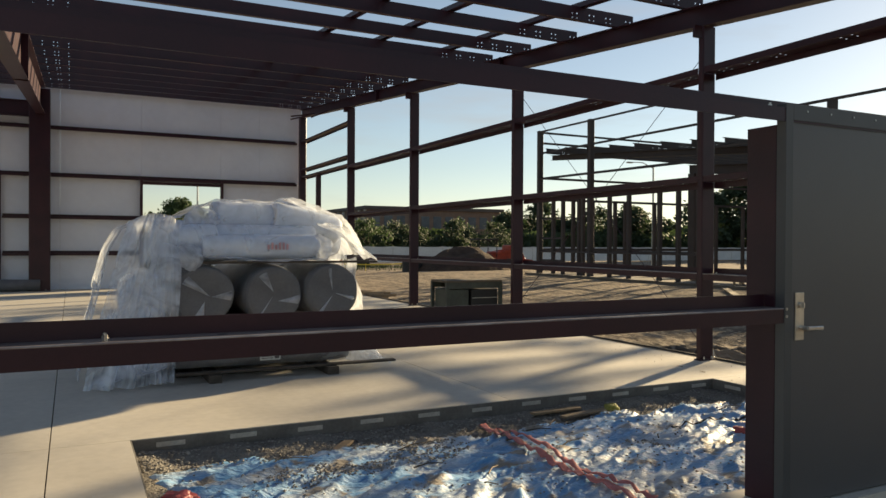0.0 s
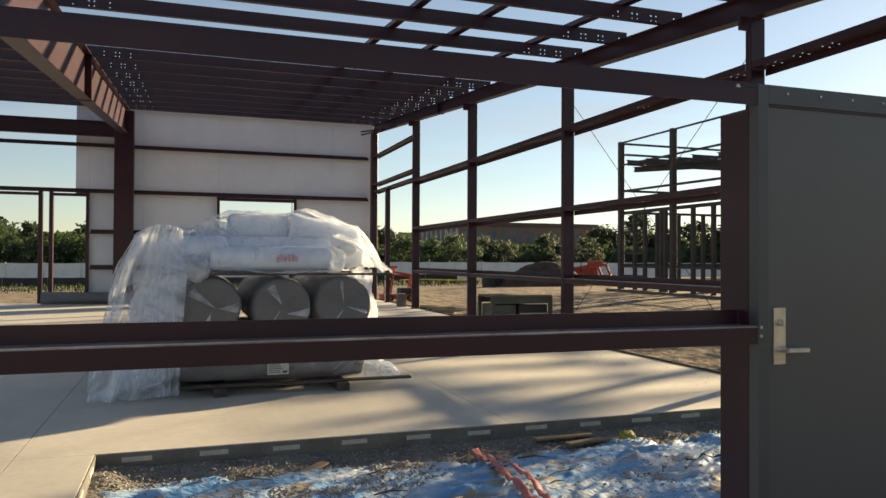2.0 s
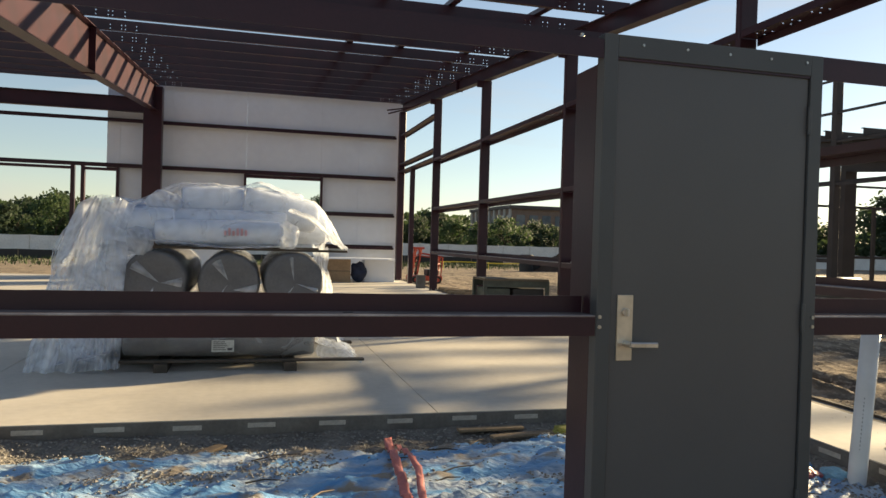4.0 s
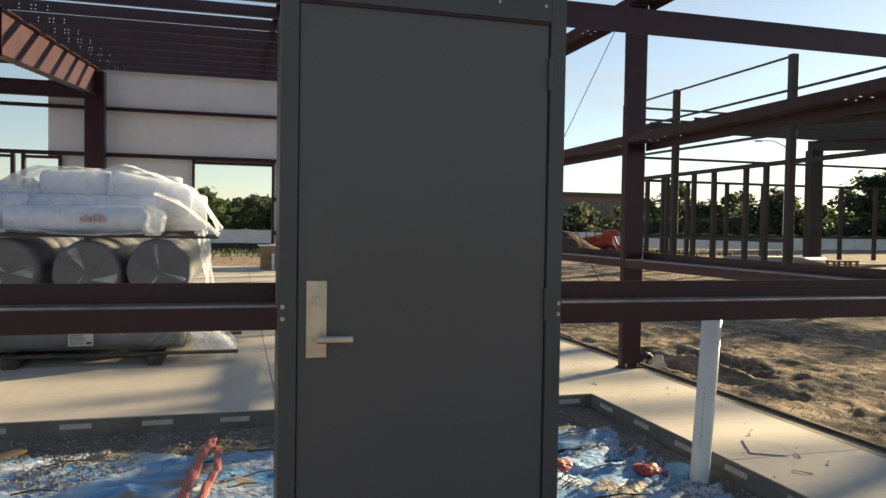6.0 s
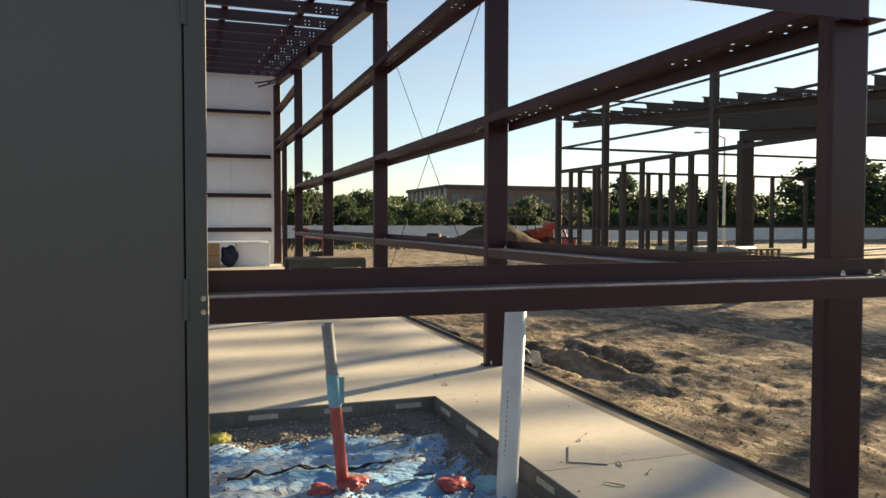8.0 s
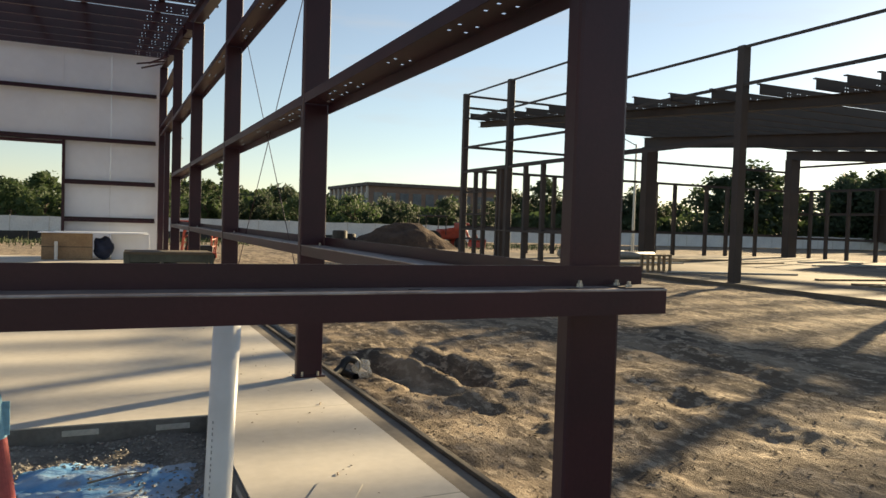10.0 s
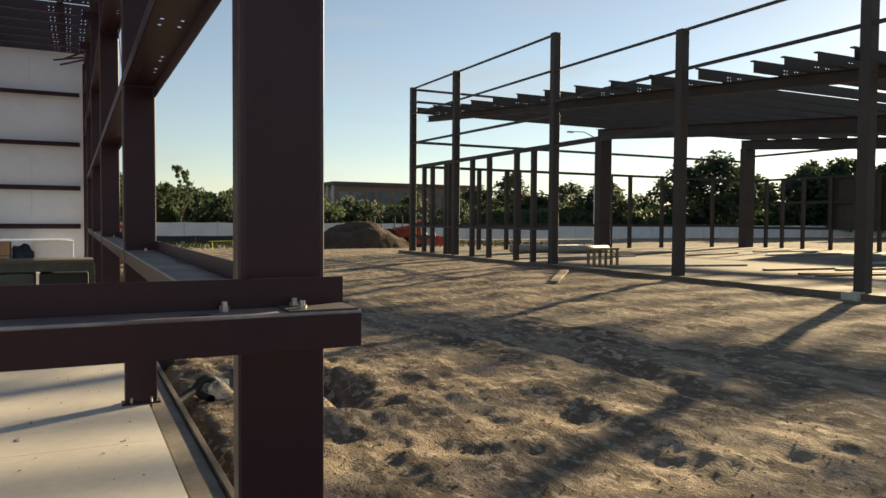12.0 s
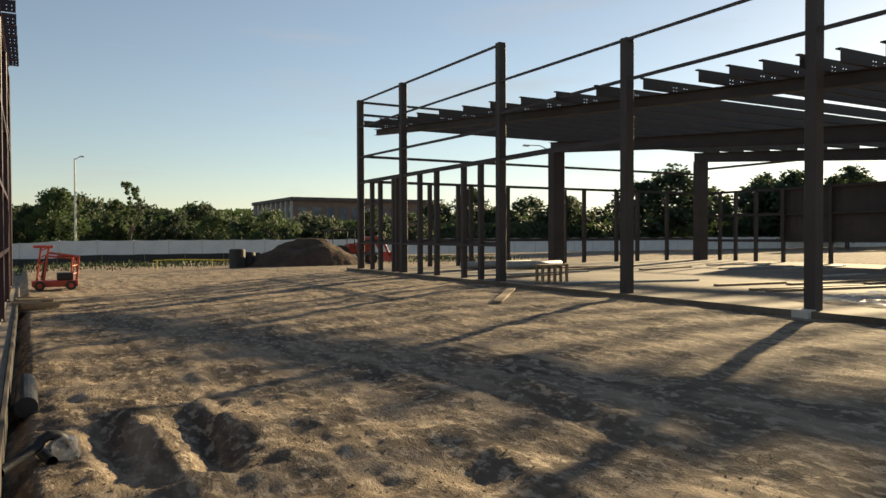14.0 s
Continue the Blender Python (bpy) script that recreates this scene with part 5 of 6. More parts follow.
# loose film draped over the pile
def drape(name, outline, y0, y1, label, seed, amp=0.06, flare=0.0, nu=90, nv=46):
    b = bmesh.new()
    rows = []
    seg = [0.0]
    for p, q in zip(outline, outline[1:]):
        seg.append(seg[-1] + math.hypot(q[0] - p[0], q[1] - p[1]))
    for i in range(nu + 1):
        s = seg[-1] * i / nu
        k = max(j for j in range(len(seg) - 1) if seg[j] <= s + 1e-9)
        t = (s - seg[k]) / (seg[k + 1] - seg[k])
        x = outline[k][0] + (outline[k + 1][0] - outline[k][0]) * t
        z = outline[k][1] + (outline[k + 1][1] - outline[k][1]) * t
        row = []
        for j in range(nv + 1):
            v = j / nv
            w = Vector((s * 2.2, v * 5.0, seed))
            n1 = noise.noise(w) + 0.6 * (0.5 - abs(noise.noise(w * 2.3))) + 0.35 * (0.5 - abs(noise.noise(w * 5.1)))
            edge = 0.16 * noise.noise(Vector((s * 3.0, seed, 2))) * (1 - v)
            row.append(b.verts.new((x + amp * n1 * 0.7, y0 + edge + (y1 - y0) * v - flare * max(0, 1 - z) * (1 - v), max(0.012, z + amp * n1))))
        rows.append(row)
    for i in range(nu):
        for j in range(nv):
            b.faces.new((rows[i][j], rows[i + 1][j], rows[i + 1][j + 1], rows[i][j + 1]))
    ob = part(name, b, FILM_LOOSE, smooth=True)
    return tagged(ob, label, "plastic film")


drape("plastic_film", [(-2.06, 0.02), (-1.97, 0.45), (-1.86, 0.95), (-1.77, 1.35), (-1.64, 1.58), (-1.46, 1.68), (-1.25, 1.70), (-1.05, 1.70)], 5.36, 7.7,
      "milky translucent film hanging down the pile to the slab", 1.0, 0.07, 0.0)


def curtain(top, bottom, y_top, y_bottom, label, seed, amp=0.07, nu=70, nv=50):
    """Film hanging in folds from a top edge (x0, x1, z) to a bottom edge."""
    b = bmesh.new()
    rows = []
    for i in range(nu + 1):
        u = i / nu
        row = []
        for j in range(nv + 1):
            v = j / nv
            x = (top[0] + (top[1] - top[0]) * u) * (1 - v) + (bottom[0] + (bottom[1] - bottom[0]) * u) * v
            z = top[2] * (1 - v ** 1.15) + bottom[2] * v ** 1.15 + 0.08 * math.sin(u * math.pi) * (1 - v)
            w = Vector((u * 6.0 + 0.5 * v, v * 2.2, seed))
            fold = noise.noise(w) + 0.6 * (0.5 - abs(noise.noise(w * 2.1))) + 0.3 * (0.5 - abs(noise.noise(w * 4.7)))
            y = y_top * (1 - v) + y_bottom * v - amp * fold * (0.6 + v) - 0.16 * math.sin(u * math.pi) * (1 - 0.6 * v) - 0.10 * math.sin(math.pi * min(1, v * 1.4))
            row.append(b.verts.new((x + amp * 0.4 * fold, y, max(0.01, z))))
        rows.append(row)
    for i in range(nu):
        for j in range(nv):
            b.faces.new((rows[i][j], rows[i + 1][j], rows[i + 1][j + 1], rows[i][j + 1]))
    return tagged(part("plastic_film", b, FILM_LOOSE, smooth=True), label, "plastic film")


def film_blob(c, r, scale, label, seed):
    b = bmesh.new()
    ball(b, (0, 0, 0), r, 4, scale)
    for v in b.verts:
        q = v.co * (2.4 / r) * 0.5 + Vector((seed, seed * 2, 0))
        k = 1 + 0.28 * noise.noise(q) + 0.22 * (0.5 - abs(noise.noise(q * 2.6))) + 0.10 * (0.5 - abs(noise.noise(q * 6)))
        v.co *= k
    ob = part("plastic_film", b, FILM_LOOSE, smooth=True)
    ob.location = c
    return tagged(ob, label, "plastic film")


film_blob((-0.83, 5.62, 1.705), 0.13, (1.25, 1.0, 0.85), "puffed milky film between top rolls", 2)
film_blob((-1.02, 5.20, 1.30), 0.13, (1.1, 0.7, 1.0), "crumpled milky film over a roll end", 3)
film_blob((0.43, 5.36, 1.40), 0.13, (0.9, 1.0, 1.1), "crumpled milky film over a white roll's end", 4)
film_blob((1.0, 5.55, 0.13), 0.13, (1.5, 1.4, 0.7), "crumpled milky film lying on the slab", 6)
# the left flank: a tall sheet in hanging folds, and a shorter one in front of it
curtain((-1.60, -1.08, 1.66), (-2.02, -1.40, 0.02), 5.32, 5.14, "milky film hanging in folds to the slab", 5.0, 0.07)
curtain((-1.40, -1.10, 1.36), (-1.42, -1.16, 0.04), 5.20, 5.14, "milky film hanging beside the roll ends", 7.0, 0.05, 50, 50)
# thrown over the top rolls, falling to a point on the right
drape("plastic_film", [(-1.48, 1.66), (-1.20, 1.68), (-0.95, 1.76), (-0.70, 1.90), (-0.35, 1.94), (-0.06, 1.88), (0.12, 1.95), (0.45, 1.88), (0.72, 1.76), (0.90, 1.54), (1.05, 1.30)], 5.52, 7.6,
      "milky translucent film thrown over the top rolls", 9.0, 0.045)
drape("plastic_film", [(0.44, 1.66), (0.66, 1.58), (0.84, 1.44), (1.06, 1.26)], 5.22, 5.62, "clear film pulled down to a point over the batten", 13.0, 0.035, 0, 40, 20)
drape("plastic_film", [(0.86, 1.28), (0.90, 0.95), (0.94, 0.55), (1.02, 0.28), (1.24, 0.05)], 5.40, 7.5, "milky film hanging down the sunny side of the pile", 15.0, 0.06)
drape("plastic_film", [(-0.95, 1.30), (-0.55, 1.27), (-0.10, 1.25), (0.35, 1.27)], 5.10, 5.36, "loose clear film bunched along the batten", 17.0, 0.035, 0, 50, 12)
drape("plastic_film", [(0.78, 0.24), (0.92, 0.17), (1.08, 0.10), (1.24, 0.03)], 5.30, 6.0, "bunched film lying on the slab", 19.0, 0.06, 0, 30, 20)
drape("plastic_film", [(-1.85, 0.03), (-1.66, 0.10), (-1.45, 0.14), (-1.25, 0.20)], 5.02, 5.5, "bunched film lying on the slab", 23.0, 0.05, 0, 36, 20)

# ---- back of the near building ----
def simple(name, lo, hi, mat, label, category, bevel=0.006, group=""):
    b = bmesh.new()
    c = Vector(((lo[0] + hi[0]) / 2, (lo[1] + hi[1]) / 2, lo[2]))
    box(b, Vector(lo) - c, Vector(hi) - c, bevel)
    ob = part(name, b, mat)
    ob.location = c
    return tagged(ob, label, category, group)


CARD = material("cardboard", (0.36, 0.25, 0.15), 0.85, second=(0.30, 0.20, 0.12), scale=3, fine=30)
NAVY = material("navy_cloth", (0.02, 0.03, 0.07), 0.85, second=(0.01, 0.015, 0.04), scale=6, fine=40, bump=0.4)
box1 = empty("cardboard_box", (2.55, 20.9, 0), "brown cardboard box holding up pale sheets", "box")
b = bmesh.new()
box(b, (-0.62, -0.35, 0), (0.62, 0.35, 0.72), 0.01)
part("carton", b, CARD, box1)
b = bmesh.new()
box(b, (-0.622, -0.353, 0.34), (0.622, -0.35, 0.36))
part("tape", b, DARKWOOD, box1)
box2 = empty("white_carton", (4.15, 21.2, 0), "pale carton standing by the insulated wall", "box")
b = bmesh.new()
box(b, (-0.5, -0.3, 0), (0.5, 0.3, 0.72), 0.01)
part("carton", b, WHITE_WALL, box2)
for k, (x0, x1, y0, z) in enumerate(((1.85, 4.35, 20.45, 0.725), (2.2, 4.6, 20.55, 0.745))):
    simple("panel_sheet", (x0, y0, z), (x1, y0 + 0.85, z + 0.018), WHITE_WALL, "thin white panel sheet lying on cartons", "panel", 0.002, "panel sheets")
b = bmesh.new()
ball(b, (0, 0, 0.3), 0.3, 3, (0.85, 0.7, 1.0))
for v in b.verts:
    v.co *= 1 + 0.3 * noise.noise(v.co * 5)
    v.co.z = max(0.0, v.co.z)
ob = part("cloth_bag", b, NAVY, smooth=True)
ob.location = (3.45, 20.75, 0)
tagged(ob, "dark navy cloth bag slumped under the sheets", "bag")
simple("stub_leg", (2.25, 20.4, 0), (2.33, 20.5, 0.5), PVC, "short white post leaning by the carton", "post")
simple("concrete_block", (4.80, 18.2, 0), (5.04, 18.42, 0.38), CONC_EDGE, "grey concrete block standing on the slab", "block")
b = bmesh.new()
tube(b, (-1.1, 0, 0.2), (1.1, 0.1, 0.17), 0.2, 0.16, 20)
for v in b.verts:
    v.co += Vector((0, 0.05, 0.05)) * noise.noise(v.co * 3)
ob = part("tarpaulin_roll", b, GREYROLL, smooth=True)
ob.location = (-4.0, 21.6, 0.0)
tagged(ob, "grey wrapped bundle lying beside the white wall", "bundle")

# metal work table by the side wall
tb = empty("work_table", (4.3, 9.0, 0), "worn green steel work table cluttered with tools", "table")
TABLE = material("green_grey_paint", (0.085, 0.10, 0.08), 0.6, second=(0.06, 0.065, 0.055), scale=6, fine=40)
b = bmesh.new()
box(b, (-0.56, -0.32, 0.765), (0.56, 0.32, 0.80), 0.004)
part("tabletop", b, CONC_DUSTY, tb)
for y0 in (-0.30, 0.28):
    b = bmesh.new()
    box(b, (-0.54, y0, 0.66), (0.54, y0 + 0.02, 0.765))
    part("apron", b, TABLE, tb)
for sx in (-1, 1):
    for sy in (-1, 1):
        b = bmesh.new()
        box(b, (sx * 0.54 - 0.03, sy * 0.29 - 0.03, 0), (sx * 0.54 + 0.03, sy * 0.29 + 0.03, 0.765), 0.004)
        part("leg", b, TABLE, tb)
b = bmesh.new()
box(b, (-0.05, -0.27, 0.18), (0.50, 0.27, 0.64), 0.02)
part("tool_cabinet", b, BLACK, tb, "dark steel tool cabinet")
for z in (0.33, 0.48):
    b = bmesh.new()
    box(b, (-0.03, -0.283, z), (0.48, -0.272, z + 0.012))
    part("drawer_pull", b, GALV, tb)
b = bmesh.new()
box(b, (-0.50, -0.27, 0.12), (-0.10, 0.27, 0.64), 0.01)
part("side_panel", b, TABLE, tb)

# framed opening in the last side bay: one short post under two header girts, a third girt higher up
simple("framing_post", (4.98, 20.35, 0), (5.12, 20.5, 3.66), STEEL, "short red-primed framing post in the side wall", "post")
for z in (3.68, 3.93, 4.90):
    girt((5.05, 17.36, z), (5.05, 22.1, z), "red-primed header girt in the last bay of the side wall", flip=1, w=0.18, f=0.05, group="side wall girts", bolts=((0.1, 0.03),))

# ---- the yard ----
b = bmesh.new()
nx, ny = 60, 36
mv = []
for j in range(ny + 1):
    for i in range(nx + 1):
        u, v = i / nx * 2 - 1, j / ny * 2 - 1
        r = math.hypot(u, v)
        h = max(0.0, 1 - r ** 1.6) * (1.0 + 0.35 * noise.noise(Vector((u * 2.2, v * 2.2, 3)))) + 0.06 * noise.noise(Vector((u * 9, v * 9, 1))) * (r < 1)
        mv.append(b.verts.new((u * 3.3, v * 2.2, 1.42 * min(h, 0.86 + 0.14 * h) - 0.12)))
for j in range(ny):
    for i in range(nx):
        b.faces.new((mv[j * (nx + 1) + i], mv[j * (nx + 1) + i + 1], mv[(j + 1) * (nx + 1) + i + 1], mv[(j + 1) * (nx + 1) + i]))
ob = part("soil_mound", b, MOUND, smooth=True)
ob.location = (17.4, 33.6, ground_z(17.4, 33.6) + 0.02)
tagged(ob, "tall heap of dark brown excavated soil", "soil mound")

tr = empty("tractor", (20.3, 35.6, ground_z(20.3, 35.6)), "orange compact tractor with a black canopy", "tractor")
b = bmesh.new()
box(b, (0.0, -0.35, 0.55), (1.5, 0.35, 1.12), 0.10)
part("hood", b, ORANGE, tr)
b = bmesh.new()
box(b, (-0.9, -0.4, 0.5), (0.05, 0.4, 0.95), 0.06)
part("body", b, ORANGE, tr)
b = bmesh.new()
box(b, (-1.0, -0.6, 1.78), (0.35, 0.6, 1.86), 0.03)
part("canopy", b, BLACK, tr)
for x in (-0.95, 0.25):
    for y in (-0.52, 0.52):
        b = bmesh.new()
        tube(b, (x, y, 0.8), (x, y, 1.8), 0.03, n=6)
        part("canopy_post", b, BLACK, tr)
for x, y, r in ((-0.6, -0.62, 0.52), (-0.6, 0.62, 0.52), (1.15, -0.55, 0.34), (1.15, 0.55, 0.34)):
    b = bmesh.new()
    tube(b, (x, y - 0.14, r), (x, y + 0.14, r), r, n=24)
    wh = part("wheel", b, BLACK, tr)
    b = bmesh.new()
    tube(b, (x, y - 0.15, r), (x, y + 0.15, r), r * 0.5, n=16)
    part("rim", b, ORANGE, wh)
for y in (-0.5, 0.5):
    b = bmesh.new()
    sweep(b, box_outline(0.08, 0.14, 0.01), (0.2, y, 1.0), (1.9, y, 1.25))
    sweep(b, box_outline(0.08, 0.12, 0.01), (1.9, y, 1.25), (2.3, y, 0.45))
    part("loader_arm", b, ORANGE, tr)
b = bmesh.new()
sweep(b, [(-0.75, 0.0), (0.75, 0.0), (0.75, 0.5), (-0.75, 0.5)], (2.25, 0, 0.15), (2.6, 0, 0.1))
part("bucket", b, ORANGE, tr)
b = bmesh.new()
box(b, (1.2, -0.5, 1.12), (1.75, 0.5, 1.5), 0.08)
part("bonnet_guard", b, ORANGE, tr)

for k, (x, y, h) in enumerate(((13.9, 33.0, 0.85), (14.5, 33.5, 0.7))):
    b = bmesh.new()
    tube(b, (0, 0, 0), (0, 0, h), 0.36, 0.36, 20)
    tube(b, (0, 0, h * 0.5), (0, 0, h * 0.54), 0.375, 0.375, 20)
    tube(b, (0, 0, h), (0, 0, h + 0.03), 0.33, 0.30, 20)
    ob = part("black_drum", b, BLACK)
    ob.location = (x, y, ground_z(x, y) - 0.01)
    tagged(ob, "black drum standing by the soil heap", "drum", "drums")
b = bmesh.new()
for k in range(8):
    tube(b, (-3.6 + k * 0.8, 0, 0.45 + 0.03 * math.sin(k)), (-2.8 + k * 0.8, 0, 0.45 + 0.03 * math.sin(k + 1)), 0.035, n=6)
for k in range(3):
    tube(b, (-3.4 + k * 2.9, 0, -0.05), (-3.4 + k * 2.9, 0, 0.5), 0.02, n=6)
ob = part("yellow_barrier", b, YELLOW)
ob.location = (15.0, 41.0, ground_z(15, 41))
tagged(ob, "yellow barrier tape on low stakes", "barrier")

# red lifting machine at the far corner
lf = empty("boom_machine", (6.05, 23.3, ground_z(6.05, 23.3)), "small orange-red boom machine with an open frame", "machine")
b = bmesh.new()
box(b, (-0.45, -0.35, 0.10), (0.75, 0.35, 0.28), 0.03)
part("chassis", b, ORANGE, lf)
for y in (-0.13, 0.13):
    for x0, x1 in ((-0.32, -0.20), (-0.14, 0.0)):
        b = bmesh.new()
        sweep(b, box_outline(0.045, 0.055, 0.008), (x0, y, 0.26), (x1, y, 1.22))
        part("mast_rail", b, ORANGE, lf)
for k in range(5):
    z = 0.36 + 0.19 * k
    b = bmesh.new()
    tube(b, (-0.30 + 0.02 * k, -0.13, z), (-0.12 + 0.02 * k, 0.13, z + 0.10), 0.018, n=6)
    part("mast_brace", b, ORANGE, lf)
b = bmesh.new()
tube(b, (-0.18, 0, 0.30), (-0.05, 0, 1.0), 0.045, n=10)
part("lift_cylinder", b, BLACK, lf)
b = bmesh.new()
box(b, (0.2, -0.26, 0.28), (0.62, 0.26, 0.50), 0.03)
part("engine_cover", b, BLACK, lf)
b = bmesh.new()
box(b, (-0.4, -0.12, 1.22), (0.12, 0.12, 1.30), 0.015)
part("head_plate", b, ORANGE, lf)
for y in (-0.1, 0.1):
    b = bmesh.new()
    sweep(b, box_outline(0.05, 0.06, 0.008), (0.0, y, 1.08), (0.78, y, 0.96))
    part("boom", b, ORANGE, lf)
    b = bmesh.new()
    sweep(b, box_outline(0.05, 0.05, 0.008), (0.0, y, 0.98), (0.7, y, 0.90))
    part("boom", b, ORANGE, lf)
for x, y in ((0.72, -0.2), (0.72, 0.2), (0.55, -0.2), (0.62, 0.2), (-0.32, -0.15)):
    b = bmesh.new()
    tube(b, (x, y, 0.26), (x + 0.06, y, 0.95), 0.022, n=8)
    part("upright", b, ORANGE, lf)
for z in (0.45, 0.68):
    b = bmesh.new()
    tube(b, (0.55, -0.2, z), (0.78, 0.2, z + 0.03), 0.018, n=8)
    part("cross_bar", b, ORANGE, lf)
for x in (-0.25, 0.55):
    for y in (-0.40, 0.40):
        b = bmesh.new()
        tube(b, (x, y - 0.06, 0.14), (x, y + 0.06, 0.14), 0.14, n=18)
        wh = part("wheel", b, BLACK, lf)
        b = bmesh.new()
        tube(b, (x, y - 0.065, 0.14), (x, y + 0.065, 0.14), 0.07, n=14)
        part("rim", b, ORANGE, wh)

# stack of offcuts by the side wall
rs = random.Random(4)
for k in range(15):
    lvl = k // 5
    ln = rs.uniform(0.35, 0.8)
    b = bmesh.new()
    box(b, (-ln / 2, -0.05, 0), (ln / 2, 0.05, 0.07), 0.004)
    ob = part("timber_offcut", b, WOOD)
    x, y = 5.58 + rs.uniform(-0.15, 0.2), 16.4 + (k % 5) * 0.28
    ob.matrix_world = Matrix.Translation((x, y, ground_z(x, y) + 0.01 + lvl * 0.075)) @ Matrix.Rotation(rs.uniform(-0.7, 0.5), 4, "Z")
    tagged(ob, "short weathered timber offcut in a loose stack", "timber", "timber offcuts")
simple("loose_plank", (5.5, 18.3, ground_z(5.9, 18.3) + 0.02), (6.5, 18.4, ground_z(5.9, 18.3) + 0.06), WOOD, "pale plank lying beside the stack", "plank")
b = bmesh.new()
sweep(b, [(-0.09, 0), (0.09, 0), (0.09, 0.04), (-0.09, 0.04)], (13.5, 11.0, ground_z(13.5, 11.0) + 0.01), (15.4, 13.2, ground_z(15.4, 13.2) + 0.05))
tagged(part("loose_plank", b, WOOD), "long pale plank lying on the soil", "plank")

# black drain pipe and a coil of hose at the slab edge
b = bmesh.new()
for k in range(44):
    y = 6.35 + k * 0.03
    tube(b, (5.45, y, -0.12), (5.45, y + 0.018, -0.12), 0.095, 0.095, 18)
    tube(b, (5.45, y + 0.018, -0.12), (5.45, y + 0.03, -0.12), 0.088, 0.088, 18)
tagged(part("drain_pipe", b, PIPE_DARK), "short black corrugated drain pipe on the soil", "pipe")
hz = ground_z(5.62, 4.7) + 0.035
cu = bpy.data.curves.new("hose", "CURVE")
cu.dimensions = "3D"
cu.bevel_depth, cu.bevel_resolution = 0.036, 3
sp = cu.splines.new("POLY")
pts = [(5.30, 4.42, hz)] + [(5.60 + 0.085 * math.cos(3.0 - a * 0.62), 4.66 + 0.012 * a, hz + 0.06 + 0.075 * math.sin(3.0 - a * 0.62)) for a in range(10)] + [(5.6, 4.5, hz)]
sp.points.add(len(pts) - 1)
for p, q in zip(sp.points, pts):
    p.co = (*q, 1)
tmp = new("hose_curve", cu)
bpy.context.view_layer.update()
me = bpy.data.meshes.new_from_object(tmp.evaluated_get(bpy.context.evaluated_depsgraph_get()))
bpy.data.objects.remove(tmp)
me.materials.clear()
me.materials.append(BLACK)
tagged(new("hose", me), "looped black rubber hose at the slab edge", "hose")
b = bmesh.new()
ball(b, (0, 0, 0), 0.09, 3)
for v in b.verts:
    v.co *= 1 + 0.5 * noise.noise(v.co * 16)
ob = part("clear_film_scrap", b, FILM)
ob.location = (5.70, 4.60, hz + 0.05)
tagged(ob, "crumpled clear film scrap beside the hose", "film")

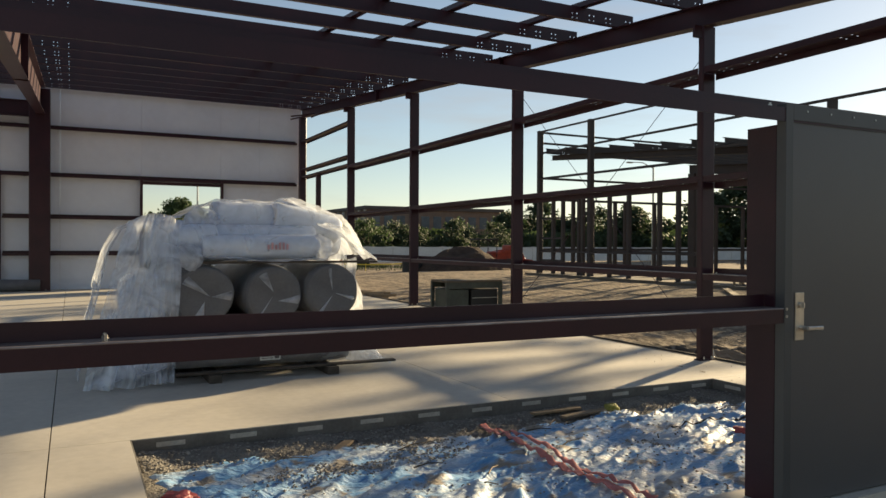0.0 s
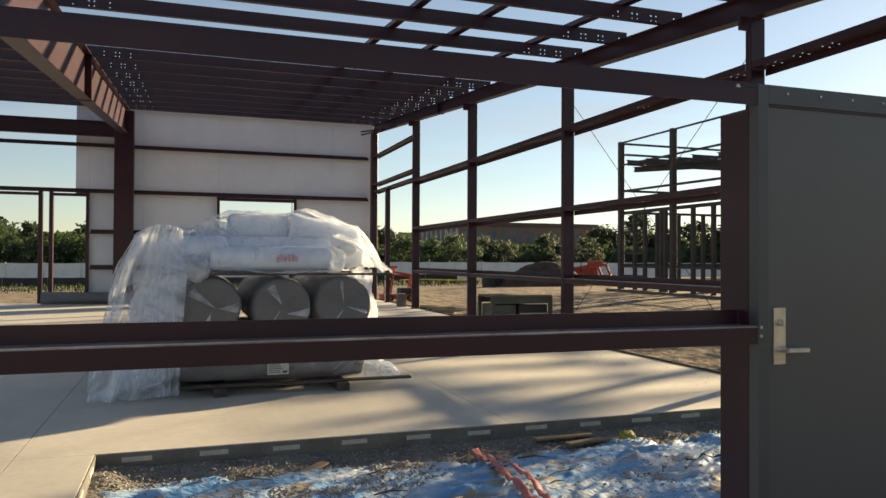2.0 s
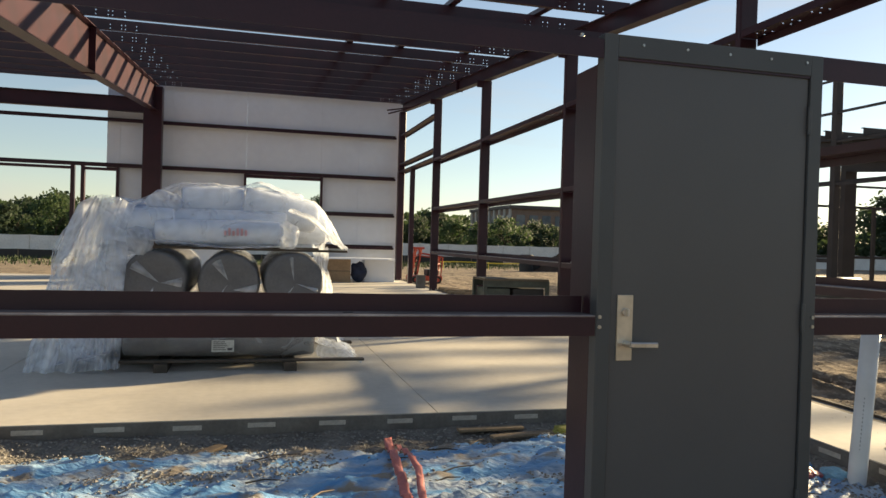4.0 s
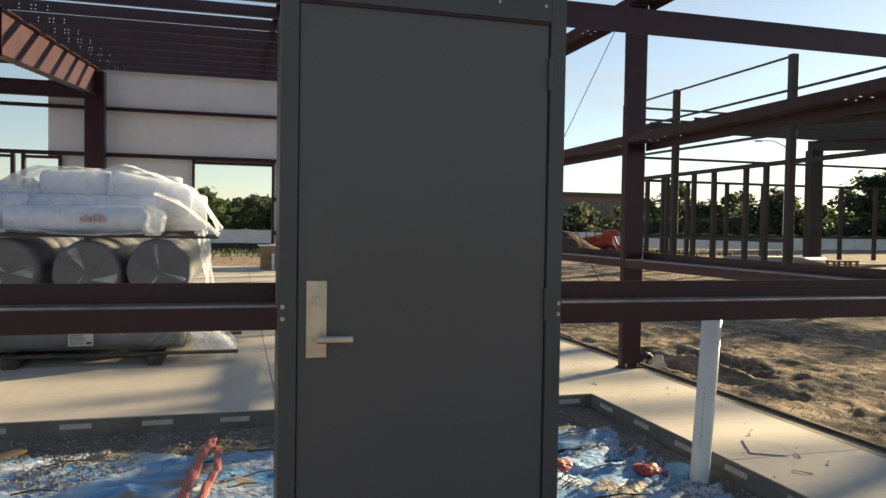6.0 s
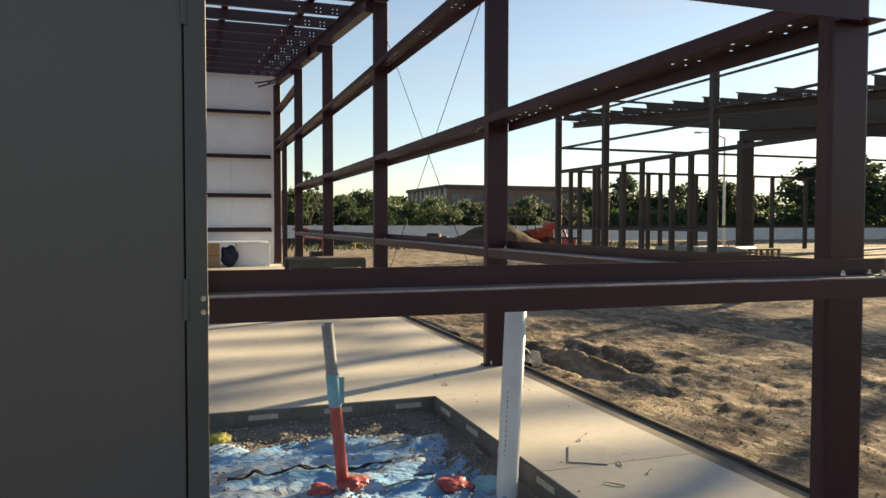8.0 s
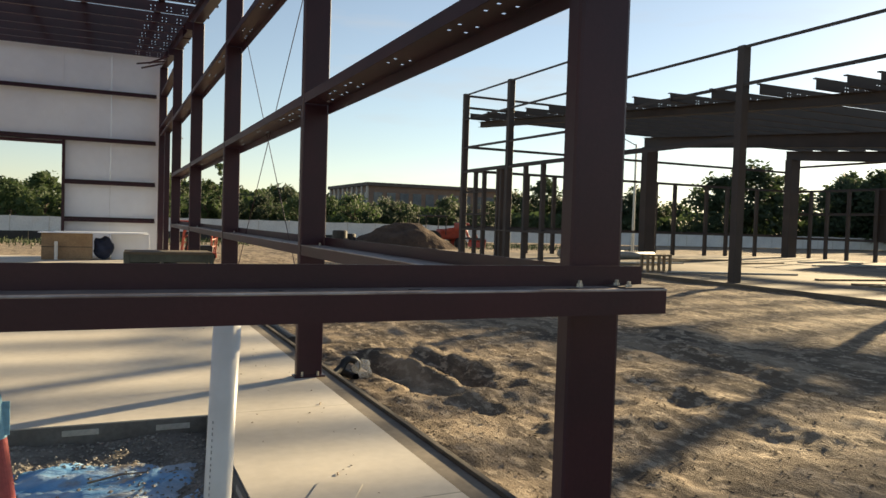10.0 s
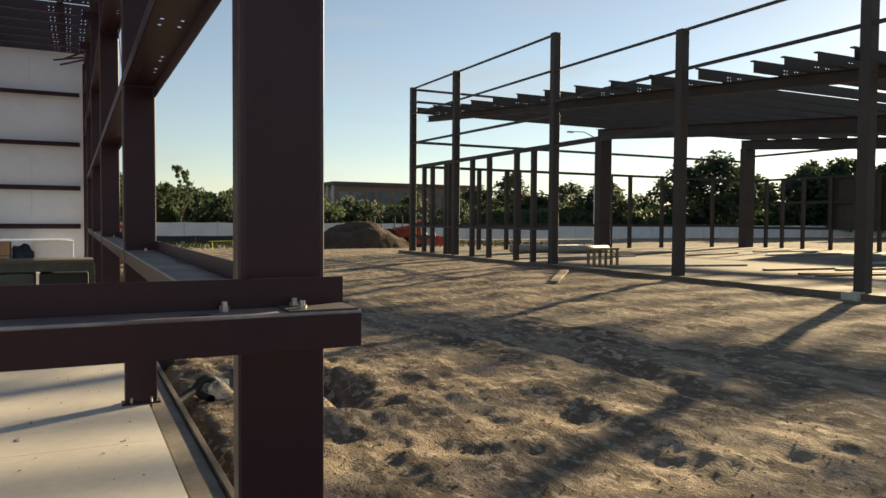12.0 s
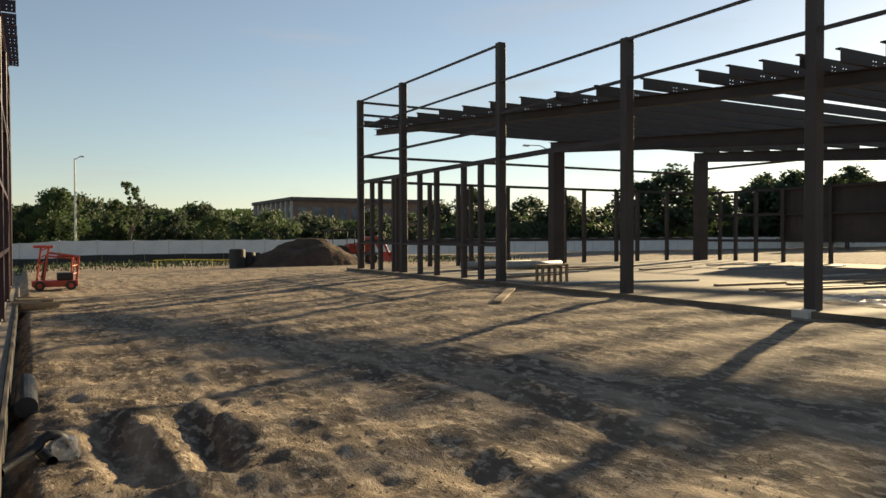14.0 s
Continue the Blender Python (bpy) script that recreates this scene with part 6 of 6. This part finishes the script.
# saw bench and pale sheeting inside the other building
bench = empty("saw_bench", (17.1, 13.9, FZ), "rough timber saw bench on the slab", "bench")
b = bmesh.new()
box(b, (-0.42, -0.15, 0.42), (0.42, 0.15, 0.47), 0.004)
part("top", b, WOOD, bench)
for sx in (-0.38, 0, 0.38):
    for sy in (-0.12, 0.12):
        b = bmesh.new()
        box(b, (sx - 0.03, sy - 0.03, 0), (sx + 0.03, sy + 0.03, 0.42), 0.003)
        part("leg", b, WOOD, bench)
for k, (x, y, ln) in enumerate(((20.5, 21.5, 3.0), (21.5, 20.6, 2.4))):
    b = bmesh.new()
    tube(b, (-ln / 2, 0, 0.15), (ln / 2, 0, 0.15), 0.14, n=16)
    ob = part("wrapped_roll", b, PIPE_GREY, smooth=True)
    ob.location = (x, y, FZ)
    tagged(ob, "pale wrapped roll lying on the far slab", "roll", "far wrapped rolls")
rb = random.Random(52)
for k in range(16):
    ln, x, y = rb.uniform(2.0, 4.8), rb.uniform(18.5, 31), rb.uniform(7.5, 21.5)
    b = bmesh.new()
    box(b, (-ln / 2, -0.09, 0), (ln / 2, 0.09, 0.045), 0.004)
    ob = part("loose_board", b, WOOD if k % 3 else PIPE_GREY)
    ob.matrix_world = Matrix.Translation((x, y, FZ + 0.002)) @ Matrix.Rotation(rb.uniform(-0.25, 0.35), 4, "Z")
    tagged(ob, "long weathered board lying on the far slab", "board", "boards on the far slab")
field("far_sheeting", 17.6, 23.0, 3.6, 7.6, 0.12, lambda x, y: FZ + 0.03 + 0.07 * abs(noise.noise(Vector((x * 1.6, y * 1.6, 0)))), FILM_LOOSE, "rumpled pale plastic sheeting on the far slab", "plastic sheet")
simple("footing_block", (16.0, 6.1, 0.0), (16.22, 6.38, 0.2), CONC, "pale concrete footing at a column base", "footing")

# weeds along the fence
def weeds(rnd):
    x = rnd.uniform(-20, 45)
    y = 63.6 - abs(rnd.gauss(0, 1)) * 6
    return (x, y, ground_z(x, y))


rnd = random.Random(77)
vs, fs = [], []
for _ in range(14000):
    x, y, z = weeds(rnd)
    if noise.noise(Vector((x * 0.25, y * 0.3, 0))) < -0.05 and rnd.random() < 0.8:
        continue
    h, a, w = rnd.uniform(0.08, 0.4), rnd.uniform(0, 6.28), rnd.uniform(0.02, 0.06)
    i0 = len(vs)
    c, s = math.cos(a) * w, math.sin(a) * w
    vs += [(x - c, y - s, z), (x + c, y + s, z), (x + rnd.uniform(-0.1, 0.1), y + rnd.uniform(-0.1, 0.1), z + h)]
    fs.append((i0, i0 + 1, i0 + 2))
me = bpy.data.meshes.new("weeds")
me.from_pydata(vs, [], fs)
me.materials.append(GRASS)
tagged(new("weeds", me), "rough green weeds along the fence foot", "weeds", kind="stuff")
